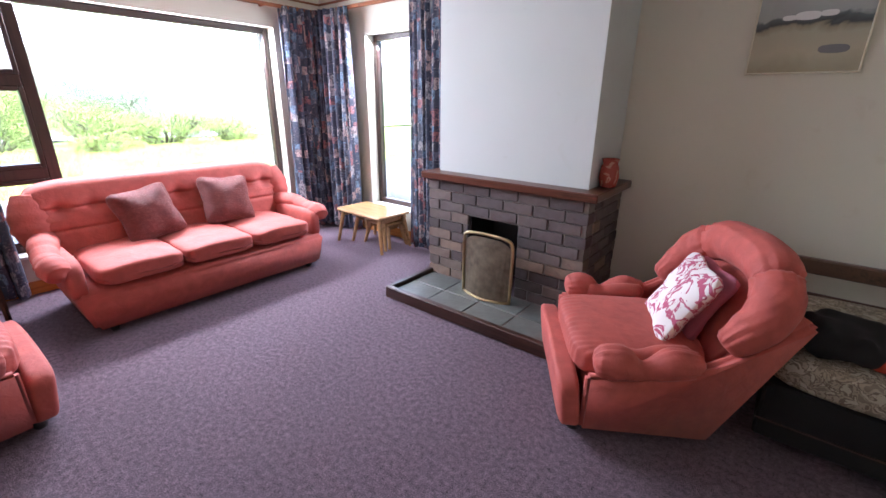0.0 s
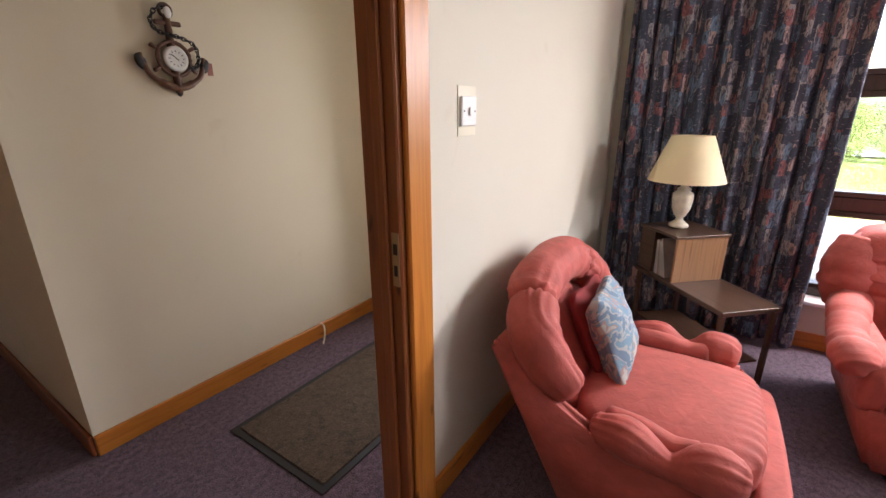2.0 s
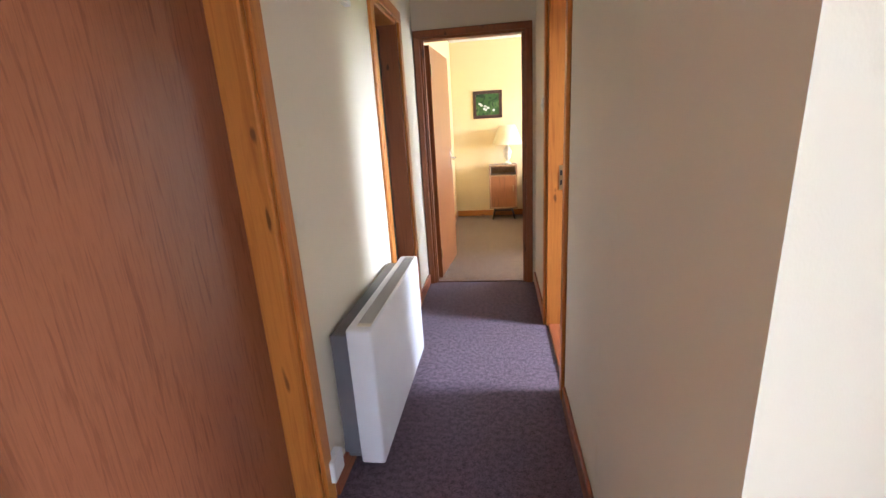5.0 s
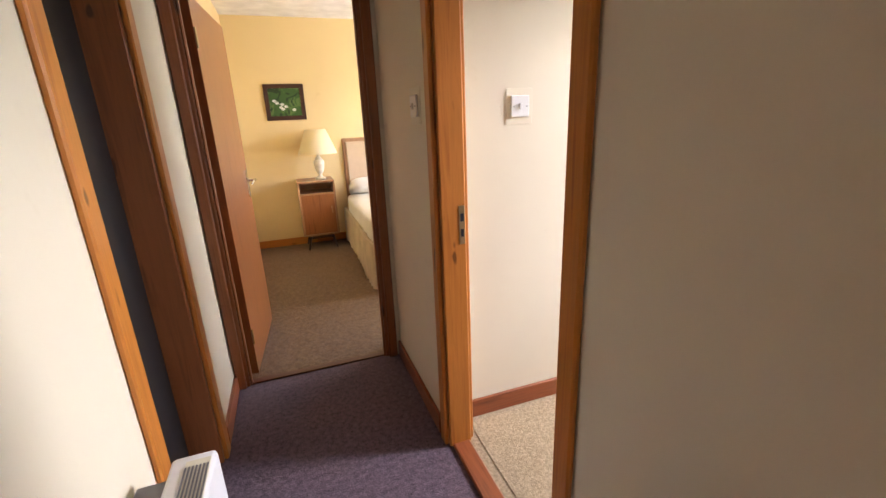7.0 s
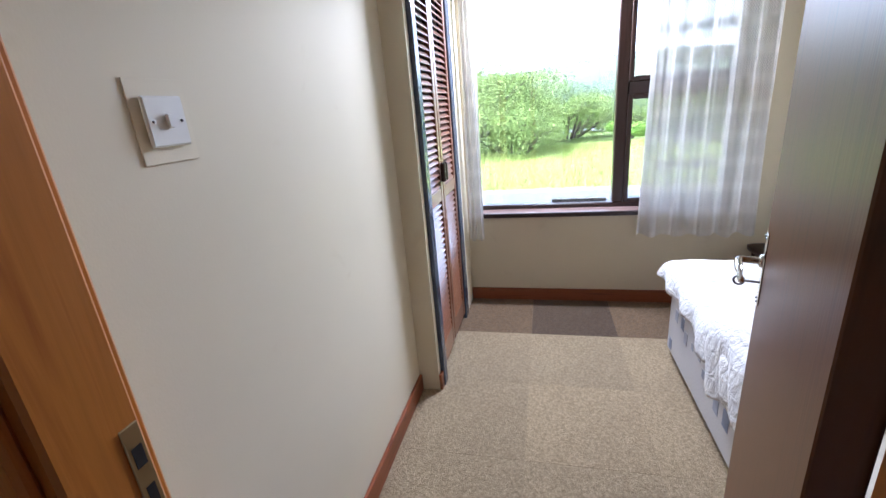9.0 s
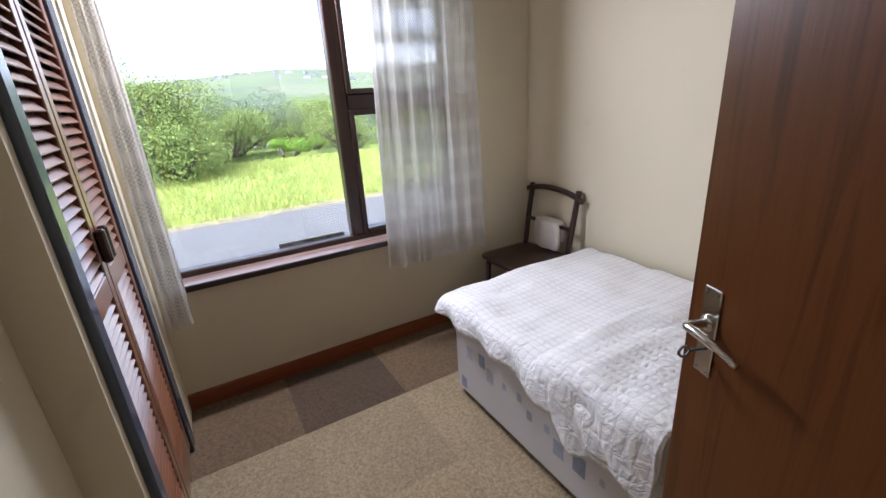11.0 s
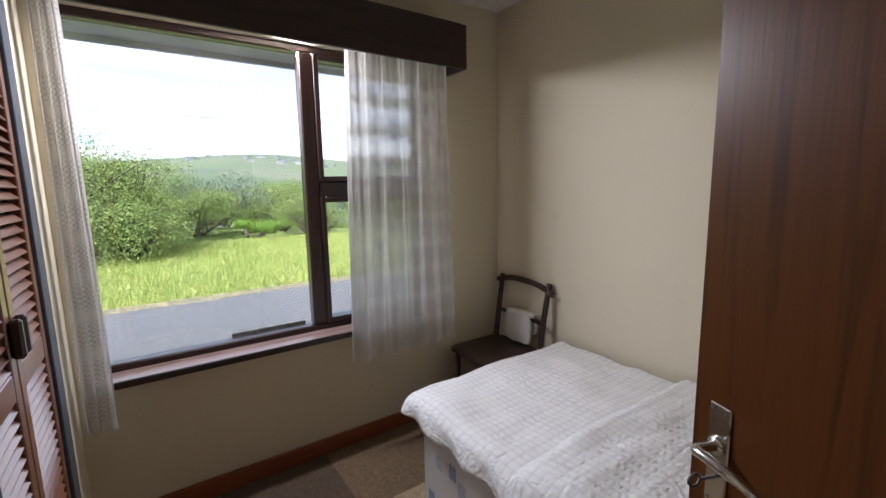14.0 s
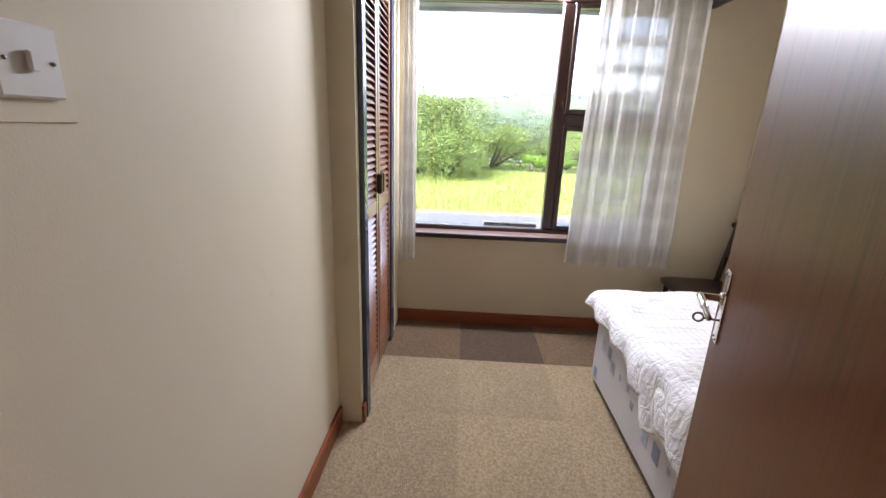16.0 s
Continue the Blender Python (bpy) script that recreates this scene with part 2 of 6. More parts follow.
def m_spots(name, ground, stops, scale, rough=0.85, uv=False, detail=4.0, dist=1.0):
    """A cloth or canvas with an irregular print."""
    m, nt, b = tree(name, rough)
    v = coords(nt, uv=uv)
    n = noise_tex(nt, v, scale, detail, dist)
    nt.links.new(ramp(nt, n, [(0.0, ground)] + stops, True), b.inputs["Base Color"])
    bump(nt, b, noise_tex(nt, v, 90, 2), 0.2, 0.004)
    return m


def m_random(name, stops, rough=0.8, grain=60.0, strength=0.5):
    """Colour drawn for each object out of a ramp, with grain."""
    m, nt, b = tree(name, rough)
    inf = nt.nodes.new("ShaderNodeObjectInfo")
    v = coords(nt)
    n = noise_tex(nt, v, 14, 5, 0.5)
    col = ramp(nt, inf.outputs["Random"], stops)
    col = blend(nt, 0.7, col, ramp(nt, n, [(0.3, (0.62, 0.6, 0.6)), (0.75, (1.0, 1.0, 1.0))]), "MULTIPLY")
    nt.links.new(col, b.inputs["Base Color"])
    bump(nt, b, noise_tex(nt, v, grain, 4), strength, 0.006)
    return m


def m_leaf(name, dark, light):
    m, nt, b = tree(name, 0.9)
    geo = nt.nodes.new("ShaderNodeNewGeometry")
    clump = noise_tex(nt, coords(nt), 1.6, 4, 0.4)
    t = maths(nt, "ADD", maths(nt, "MULTIPLY", geo.outputs["Random Per Island"], 0.45), maths(nt, "MULTIPLY", clump, 0.6))
    col = ramp(nt, t, [(0.25, dark), (0.75, light)])
    nt.links.new(col, b.inputs["Base Color"])
    return m


CREAM = m_wall("cream_wallpaper", (0.735, 0.665, 0.505))
YELLOW = m_wall("yellow_wallpaper", (0.78, 0.60, 0.30))
WHITE_WALL = m_wall("pale_wallpaper", (0.62, 0.59, 0.49))
CHIMNEY = m_wall("white_wallpaper", (0.56, 0.585, 0.57))
CEIL = m_plain("ceiling_paint", (0.8, 0.79, 0.76), 0.9, grain=0.3)
CARPET = m_carpet("heather_carpet", (0.03, 0.019, 0.028), (0.205, 0.135, 0.18))
BEIGE = m_carpet("beige_carpet", (0.27, 0.2, 0.11), (0.66, 0.52, 0.33), 1.7, 0.12)
BEIGE_DARK = m_carpet("worn_beige_carpet", (0.06, 0.038, 0.023), (0.16, 0.108, 0.068), 1.3)
BEIGE_BROWN = m_carpet("brown_worn_carpet", (0.11, 0.07, 0.036), (0.28, 0.185, 0.105), 1.3)
BROWN_CARPET = m_carpet("brown_carpet", (0.095, 0.055, 0.024), (0.24, 0.15, 0.077), 0.7)
PINE = m_wood("varnished_pine", (0.34, 0.105, 0.016), (0.5, 0.185, 0.03), "z", 0.38, 0.9)
PINE_X = m_wood("varnished_pine_x", (0.34, 0.105, 0.016), (0.5, 0.185, 0.03), "x", 0.3, 0.6)
PINE_Y = m_wood("varnished_pine_y", (0.34, 0.105, 0.016), (0.5, 0.185, 0.03), "y", 0.3, 0.6)
# darker copy of the pine: shaded linings, also the truly brown frame and rails
PINE_DARK_AND_SHADED = m_wood("dark_and_shaded_pine", (0.15, 0.046, 0.013), (0.26, 0.085, 0.024), "z", 0.4, 0.9)
SKIRT_X = m_wood("red_pine_x", (0.12, 0.034, 0.012), (0.27, 0.078, 0.026), "x", 0.35, 0.5)
SKIRT_Y = m_wood("red_pine_y", (0.12, 0.034, 0.012), (0.27, 0.078, 0.026), "y", 0.35, 0.5)
VENEER = m_wood("brown_veneer", (0.055, 0.017, 0.004), (0.105, 0.034, 0.008), "z", 0.36, 0.0, 1.1)
VENEER2 = m_wood("orange_veneer", (0.17, 0.055, 0.014), (0.29, 0.105, 0.03), "z", 0.3, 0.0, 1.6)
DARKWOOD = m_wood("dark_stained_wood", (0.018, 0.009, 0.007), (0.042, 0.02, 0.015), "z", 0.3)
DARKWOOD_X = m_wood("dark_stained_wood_x", (0.02, 0.01, 0.007), (0.055, 0.023, 0.015), "x", 0.3)
DARKWOOD_Y = m_wood("dark_stained_wood_y", (0.015, 0.009, 0.009), (0.036, 0.02, 0.018), "y", 0.3)
# red-brown wood paled in its base colour to imitate the sky's sheen
SILL_SHEEN = m_wood("red_brown_wood_pale_sheen", (0.2, 0.12, 0.1), (0.36, 0.25, 0.22), "y", 0.16)
VENEER.node_tree.nodes["Principled BSDF"].inputs["Specular IOR Level"].default_value = 0.25
for m_ in (PINE, PINE_X, PINE_Y):
    m_.node_tree.nodes["Principled BSDF"].inputs["Specular IOR Level"].default_value = 0.35
LOUVRE = m_wood("louvre_wood", (0.11, 0.04, 0.018), (0.23, 0.085, 0.04), "x", 0.3)
LOUVRE.node_tree.nodes["Principled BSDF"].inputs["Coat Weight"].default_value = 1.0
LOUVRE.node_tree.nodes["Principled BSDF"].inputs["Coat Roughness"].default_value = 0.28
REDVENEER = m_wood("red_brown_veneer", (0.13, 0.042, 0.018), (0.2, 0.068, 0.028), "z", 0.25, 0.0, 3.0)
WALNUT = m_wood("walnut_veneer", (0.14, 0.07, 0.03), (0.3, 0.16, 0.075), "z", 0.35)
WALNUT_DK = m_wood("dark_walnut_veneer", (0.03, 0.018, 0.012), (0.085, 0.045, 0.028), "y", 0.3)
DARKRED_X = m_wood("dark_red_brown_wood", (0.035, 0.012, 0.007), (0.1, 0.03, 0.014), "x", 0.3, 0.3)
TEAK = m_wood("light_teak", (0.2, 0.1, 0.045), (0.38, 0.21, 0.1), "z", 0.4)
TABLEWOOD = m_wood("oiled_pine", (0.23, 0.125, 0.05), (0.4, 0.235, 0.105), "x", 0.2, 0.3)
VELVET = m_velvet("pink_velour", (0.42, 0.082, 0.063))
VELVET_DK = m_velvet("dusky_pink_chenille", (0.15, 0.028, 0.022), 1.0)
CURTAIN = m_curtain("patterned_curtain_cloth")
LACE = m_lace("white_lace")
GLASS = m_glass("view_dimming_glass")
WHITE = m_plain("white_plastic", (0.75, 0.75, 0.73), 0.35, vary=0.03)
PALE = m_plain("cream_plastic", (0.66, 0.62, 0.48), 0.45, vary=0.05)
ENAMEL = m_plain("white_enamel", (0.72, 0.72, 0.72), 0.35, vary=0.03)
GREY = m_plain("grey_metal", (0.18, 0.18, 0.19), 0.45, 0.4)
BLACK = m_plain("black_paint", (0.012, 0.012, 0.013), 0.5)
CHROME = m_plain("chrome", (0.7, 0.69, 0.66), 0.18, 1.0, vary=0.05)
BRASS = m_plain("brass", (0.45, 0.36, 0.2), 0.35, 1.0)
SHADE = m_plain("cream_lampshade_cloth", (0.76, 0.65, 0.4), 0.8, vary=0.04, grain=0.2)
CERAMIC = m_plain("cream_ceramic", (0.66, 0.6, 0.47), 0.3, vary=0.2, scale=20)
BRICK = m_random("grey_purple_brick", [(0.0, (0.075, 0.06, 0.058)), (0.3, (0.12, 0.095, 0.093)), (0.6, (0.155, 0.122, 0.113)), (0.85, (0.2, 0.15, 0.122)), (1.0, (0.28, 0.2, 0.145))], 0.85, 50.0, 0.9)
MORTAR = m_plain("mortar", (0.2, 0.18, 0.165), 0.95, grain=0.5)
SLATE = m_random("slate_tile", [(0.0, (0.1, 0.11, 0.1)), (1.0, (0.2, 0.205, 0.18))], 0.4, 40.0, 0.4)
BEDLINEN = m_plain("white_damask", (0.8, 0.79, 0.76), 0.85, vary=0.04)
TARMAC = m_plain("gravel_tarmac", (0.14, 0.138, 0.137), 0.95, vary=0.45, scale=42, grain=0.5)
RENDER = m_plain("white_render", (0.7, 0.7, 0.68), 0.9, grain=0.5)
SOFFIT = m_plain("white_soffit_paint", (0.72, 0.75, 0.72), 0.7)


# ---- mesh helpers ----
def mesh_of(name, bm, material, smooth=False):
    me = bpy.data.meshes.new(name)
    bmesh.ops.recalc_face_normals(bm, faces=bm.faces)
    if smooth:
        for f in bm.faces:
            f.smooth = True
    bm.to_mesh(me)
    bm.free()
    me.materials.append(material)
    return me


def part(name, bm, material, parent, label="", smooth=False):
    ob = new(name, mesh_of(name, bm, material, smooth))
    ob.parent = parent
    return tagged(ob, label)


def solo(name, bm, material, label, category, smooth=False, at=None, group=""):
    ob = new(name, mesh_of(name, bm, material, smooth))
    if at is not None:
        ob.matrix_world = at
    return tagged(ob, label, category, group)


def built(name, bm, material, label="", parent=None, smooth=False):
    ob = new(name, mesh_of(name, bm, material, smooth))
    ob.parent = parent
    return tagged(ob, label, kind="structure")


def thing(name, label, category, at=None, group=""):
    ob = new(name)
    ob.empty_display_size = 0.1
    if at is not None:
        ob.matrix_world = at
    return tagged(ob, label, category, group)


def box(bm, x0, x1, y0, y1, z0, z1, b=0.0, seg=1):
    g = bmesh.ops.create_cube(bm, size=1.0)
    vs = g["verts"]
    for v in vs:
        v.co = Vector(((x0 + x1) / 2 + v.co.x * (x1 - x0), (y0 + y1) / 2 + v.co.y * (y1 - y0), (z0 + z1) / 2 + v.co.z * (z1 - z0)))
    if b:
        es = {e for v in vs for e in v.link_edges}
        bmesh.ops.bevel(bm, geom=list(es), offset=b, segments=seg, affect="EDGES", profile=0.5)
    return bm


def boxes(*items, b=0.0):
    bm = bmesh.new()
    for it in items:
        box(bm, *it, b=b)
    return bm


def shifted(bm, verts_from, m):
    bm.verts.ensure_lookup_table()
    for v in bm.verts[verts_from:]:
        v.co = m @ v.co
    return bm


def blob(bm, c, s, e=4.0, n=10, m=None, fn=None):
    """A rounded box of half sizes s round c; e: how square."""
    made = {}

    def at(p):
        key = tuple(round(t, 5) for t in p)
        if key not in made:
            k = (abs(p[0]) ** e + abs(p[1]) ** e + abs(p[2]) ** e) ** (-1 / e)
            q = Vector((p[0] * k * s[0], p[1] * k * s[1], p[2] * k * s[2]))
            if fn:
                q = fn(q)
            if m is not None:
                q = m @ q
            made[key] = bm.verts.new(q + Vector(c))
        return made[key]

    g = [-1 + 2 * i / n for i in range(n + 1)]
    for axis in range(3):
        for side in (-1, 1):
            for i in range(n):
                for j in range(n):
                    quad = []
                    for u, w in ((g[i], g[j]), (g[i + 1], g[j]), (g[i + 1], g[j + 1]), (g[i], g[j + 1])):
                        p = [u, w]
                        p.insert(axis, side)
                        quad.append(at(p))
                    bm.faces.new(quad)
    return bm


def tube(bm, pts, radii, seg=12, squash=1.0, caps=True, wob=None):
    """A tube swept along points; radii one a point."""
    pts = [Vector(p) for p in pts]
    rings = []
    up = Vector((0, 0, 1))
    for i, p in enumerate(pts):
        d = (pts[min(i + 1, len(pts) - 1)] - pts[max(i - 1, 0)]).normalized()
        side = d.cross(up)
        if side.length < 0.05:
            side = d.cross(Vector((0, 1, 0)))
        side.normalize()
        top = side.cross(d).normalized()
        r = radii[i] if hasattr(radii, "__len__") else radii
        ring = []
        for k in range(seg):
            a = 2 * math.pi * k / seg
            rr = r * (1 + (wob(i, a) if wob else 0))
            ring.append(bm.verts.new(p + side * math.cos(a) * rr + top * math.sin(a) * rr * squash))
        rings.append(ring)
    for a, b in zip(rings, rings[1:]):
        for k in range(seg):
            bm.faces.new((a[k], a[(k + 1) % seg], b[(k + 1) % seg], b[k]))
    if caps:
        bm.faces.new(rings[0][::-1])
        bm.faces.new(rings[-1])
    return bm


def lathe(bm, profile, seg=24, c=(0, 0, 0)):
    rings = []
    for r, z in profile:
        rings.append([bm.verts.new((c[0] + r * math.cos(2 * math.pi * k / seg), c[1] + r * math.sin(2 * math.pi * k / seg), c[2] + z)) for k in range(seg)])
    for a, b in zip(rings, rings[1:]):
        for k in range(seg):
            bm.faces.new((a[k], a[(k + 1) % seg], b[(k + 1) % seg], b[k]))
    if profile[0][0] > 0.0005:
        bm.faces.new(rings[0][::-1])
    if profile[-1][0] > 0.0005:
        bm.faces.new(rings[-1])
    return bm


def smooth_path(pts, n=6):
    """Points along a curve through the given ones."""
    pts = [Vector(p) for p in pts]
    out = []
    for i in range(len(pts) - 1):
        p0, p1, p2, p3 = pts[max(i - 1, 0)], pts[i], pts[i + 1], pts[min(i + 2, len(pts) - 1)]
        for k in range(n):
            t = k / n
            out.append(0.5 * ((2 * p1) + (p2 - p0) * t + (2 * p0 - 5 * p1 + 4 * p2 - p3) * t * t + (3 * p1 - p0 - 3 * p2 + p3) * t ** 3))
    return out + [pts[-1]]


def wall(name, axis, a0, a1, f0, f1, z0, z1, material, openings=(), label=""):
    """A wall along an axis from a0 to a1, between the faces f0 and f1; openings are (from, to, foot, head)."""
    bm = bmesh.new()

    def piece(p, q, lo, hi):
        if q - p > 1e-4 and hi - lo > 1e-4:
            box(bm, *((p, q, f0, f1) if axis == "x" else (f0, f1, p, q)), lo, hi)

    at = a0
    for o0, o1, foot, head in sorted(openings):
        piece(at, o0, z0, z1)
        piece(o0, o1, z0, foot)
        piece(o0, o1, head, z1)
        at = o1
    piece(at, a1, z0, z1)
    return built(name, bm, material, label)


# ---- the house ----
XW, XO, XB = -3.45, -3.75, -3.56          # inner and outer face of the west wall
CORR_W, CORR_E = -0.85, 0.09
CZ = 2.5
wall("wall_west_living", "y", -0.65, 3.25, XO, XW, 0, CZ, WHITE_WALL, [(0.3, 2.72, 0.28, 1.95)], "white papered wall with the wide window")
wall("wall_west_bedroom", "y", -4.8, -1.75, XO, XB, 0, CZ, CREAM, [(-3.99, -2.33, 0.67, 2.14)], "cream papered wall under the window")
wall("wall_west_far_bedroom", "y", -7.95, -4.8, XO, XW, 0, CZ, YELLOW, [(-7.2, -5.4, 0.7, 2.1)], "yellow papered outer wall")
wall("wall_north", "x", XO, 2.5, 3.25, 3.45, 0, CZ, WHITE_WALL, [(-2.79, -1.8, 0.3, 1.9)], "pale papered wall behind the fireplace")
wall("wall_east", "y", -7.95, 3.25, 2.2, 2.5, 0, CZ, CREAM)
wall("wall_south", "x", XO, 2.5, -8.2, -7.95 + 0.1, 0, CZ, YELLOW, (), "yellow papered wall behind the bed")
wall("wall_living_south", "x", XW, 2.2, -0.65, -0.53, 0, CZ, WHITE_WALL, [(-1.33, -0.46, 0, 2.06)], "cream papered wall with the doorway to the hall")
wall("wall_hall", "x", -2.68, CORR_W, -1.83, -1.77, 0, CZ, CREAM, (), "cream papered hall wall")
wall("wall_porch_side", "x", XB, -2.68, -1.83, -1.75, 0, CZ, CREAM)
wall("wall_front_door", "y", -1.75, -0.65, -2.78, -2.68, 0, CZ, CREAM, [(-1.65, -0.75, 0, 2.06)])
wall("wall_corridor_west", "y", -4.86, -1.83, CORR_W - 0.1, CORR_W, 0, CZ, CREAM, [(-4.03, -3.22, 0, 2.03)], "cream papered corridor wall")
wall("wall_corridor_east", "y", -4.86, -0.65, CORR_E, CORR_E + 0.12, 0, CZ, CREAM, [(-4.32, -3.7, 0, 2.03), (-2.46, -1.62, 0, 2.03), (-1.22, -0.7, 0, 2.03)], "cream papered corridor wall")
wall("wall_corridor_end", "x", CORR_W - 0.1, CORR_E + 0.12, -4.96, -4.86, 0, CZ, CREAM, [(-0.787, 0.048, 0, 2.03)])
wall("wall_far_bedroom_north", "x", XW, CORR_W - 0.1, -4.96, -4.86, 0, CZ, YELLOW)
wall("wall_far_bedroom_east", "y", -7.85, -4.96, 0.11, 0.21, 0, CZ, YELLOW)
wall("wall_bedroom_south", "x", -2.43, CORR_W - 0.1, -4.255, -4.155, 0, CZ, CREAM, (), "cream papered wall with the light switch")
wall("wall_wardrobe_pier", "x", -2.5, -2.43, -4.255, -4.05, 0, CZ, CREAM, (), "cream pier beside the wardrobe")
wall("wall_wardrobe_back", "x", XB, CORR_W - 0.1, -4.86, -4.76, 0, CZ, CREAM)
wall("wall_wardrobe_end", "x", XB, -3.32, -4.2, -4.05, 0, CZ, CREAM)

bm = boxes((XO, 2.5, -8.2, 3.55, CZ, CZ + 0.12))
built("ceiling", bm, CEIL, "off-white painted ceiling")
# floors: the slab and the carpets on it
built("floor_slab", boxes((XO, 2.5, -8.2, 3.55, -0.3, -0.012)), MORTAR)
built("floor", boxes((XW, 2.2, -4.9, 3.25, -0.012, 0.0)), CARPET, "worn heather-purple twist carpet")
floor_b = built("floor_bedroom", boxes((XB, CORR_W - 0.06, -4.76, -1.83, 0.0, 0.002)), BEIGE, "mottled beige looped carpet squares")
built("floor_far_bedroom", boxes((XW, 0.11, -7.85, -4.9, -0.012, 0.004)), BROWN_CARPET, "plain light brown carpet")

# skirting boards
SK = 0.094


def skirt(axis, a0, a1, face, into, mat_x=SKIRT_X, mat_y=SKIRT_Y, h=SK):
    """A board along the wall; into: the sense in which it stands out of the face."""
    lo, hi = sorted((face, face + into * 0.016))
    bm = bmesh.new()
    if axis == "x":
        box(bm, a0, a1, lo, hi, 0, h, 0.004)
    else:
        box(bm, lo, hi, a0, a1, 0, h, 0.004)
    return built("baseboard", bm, mat_x if axis == "x" else mat_y, "varnished pine skirting board")


skirt("x", XW, -1.42, -0.53, 1, PINE_X, PINE_Y)
skirt("x", -0.37, 2.2, -0.53, 1, PINE_X, PINE_Y)
skirt("y", -0.51, 3.25, XW, 1, PINE_X, PINE_Y)
skirt("x", XW + 0.016, -1.55, 3.25, -1, PINE_X, PINE_Y)
skirt("x", -0.25, 2.2, 3.25, -1)
skirt("x", -2.68, CORR_W, -1.77, 1, PINE_X, PINE_Y)
skirt("x", -2.68, -1.42, -0.65, -1, PINE_X, PINE_Y)
skirt("y", -3.15, -1.77, CORR_W, 1)
skirt("y", -4.86, -4.1, CORR_W, 1)
skirt("y", -3.63, -2.54, CORR_E, -1)
skirt("y", -4.86, -4.4, CORR_E, -1)
skirt("y", -1.55, -1.29, CORR_E, -1, PINE_X, PINE_Y)
skirt("x", -2.43, CORR_W - 0.12, -4.155, 1)
skirt("y", -4.05, -1.83, XB, 1)
skirt("x", XB + 0.016, CORR_W - 0.1, -1.83, -1)
skirt("x", XW, 0.11, -7.85, 1, PINE_X, PINE_Y, 0.09)
skirt("y", -7.83, -4.96, 0.11, -1, PINE_X, PINE_Y, 0.09)
bm = boxes((-2.5, -2.43, -4.05, -4.034, 0, SK), b=0.003)
built("baseboard", bm, SKIRT_X)


def frame_set(name, axis, o0, o1, top, f0, f1, mat, matx, aw=0.07, label="", sides=(True, True), stop=0.0, outer=None, far=None):
    """Lining and architraves of a doorway in a wall between faces f0 and f1."""
    root = tagged(new(name), label, "", "", "structure")

    def add(nm, a0, a1, c0, c1, z0, z1, m):
        bm = bmesh.new()
        box(bm, *((a0, a1, c0, c1) if axis == "x" else (c0, c1, a0, a1)), z0, z1, 0.005)
        return part(nm, bm, m, root)

    t = 0.03
    om = outer or mat
    add("lining", o0, o0 + t, f0, f1, 0, top, mat)
    add("lining", o1 - t, o1, f0, f1, 0, top, far or mat)
    add("lining", o0 + t, o1 - t, f0, f1, top - t, top, matx)
    if stop:
        add("door_stop", o0 + t, o0 + t + 0.012, stop, stop + 0.035, 0, top - t, mat)
        add("door_stop", o1 - t - 0.012, o1 - t, stop, stop + 0.035, 0, top - t, mat)
    for on, face, out in ((sides[0], f0, -1), (sides[1], f1, 1)):
        if on:
            c0, c1 = sorted((face, face + out * 0.018))
            add("architrave", o0 - aw + 0.012, o0 + 0.012, c0, c1, 0, top - 0.012, om)
            add("architrave", o1 - 0.012, o1 + aw - 0.012, c0, c1, 0, top - 0.012, om)
            add("architrave", o0 - aw + 0.012, o1 + aw - 0.012, c0, c1, top - 0.012, top + aw - 0.012, matx)
    return root


# west lining and head carry their shade as a darker pine colour
frame_set("door_frame_living", "x", -1.33, -0.46, 2.06, -0.65, -0.53, PINE_DARK_AND_SHADED, PINE_DARK_AND_SHADED, 0.1, "varnished knotty pine door frame with shade-toned linings", stop=-0.6, outer=PINE, far=PINE)
frame_set("door_frame_bedroom", "y", -4.03, -3.22, 2.03, CORR_W - 0.1, CORR_W, PINE, PINE_Y, 0.06, "varnished knotty pine door frame")
frame_set("door_frame_far_bedroom", "x", -0.787, 0.048, 2.03, -4.96, -4.86, PINE_DARK_AND_SHADED, PINE_DARK_AND_SHADED, 0.05, "varnished pine door frame at the corridor's end", stop=-4.9)
# same split here: shade of the recessed linings is put into their colour
frame_set("door_frame_corridor", "y", -4.32, -3.7, 2.03, CORR_E, CORR_E + 0.24, PINE_DARK_AND_SHADED, PINE_Y, 0.075, "varnished knotty pine door frame with shade-toned linings", (True, False), outer=PINE)
frame_set("door_frame_cupboard", "y", -2.46, -1.62, 2.03, CORR_E, CORR_E + 0.12, PINE, PINE_Y, 0.065, "bright varnished knotty pine door frame", (True, False))
frame_set("door_frame_kitchen", "y", -1.22, -0.7, 2.03, CORR_E, CORR_E + 0.12, PINE, PINE_Y, 0.065, "bright varnished knotty pine door frame", (True, False))
frame_set("door_frame_front", "y", -1.65, -0.75, 2.06, -2.78, -2.68, PINE, PINE_Y, 0.065, "varnished pine door frame", (False, True))

# thresholds
built("threshold_bedroom", boxes((CORR_W - 0.09, CORR_W - 0.01, -4.0, -3.25, 0, 0.018), b=0.006), SKIRT_Y, "red-brown wooden threshold strip")
built("threshold_far_bedroom", boxes((-0.757, 0.018, -4.92, -4.875, 0, 0.009), b=0.003), DARKRED_X, "wooden threshold strip")
built("threshold_cupboard", boxes((CORR_E + 0.06, CORR_E + 0.073, -2.43, -1.65, 0, 0.008), b=0.003), PALE, "pale worn threshold strip")


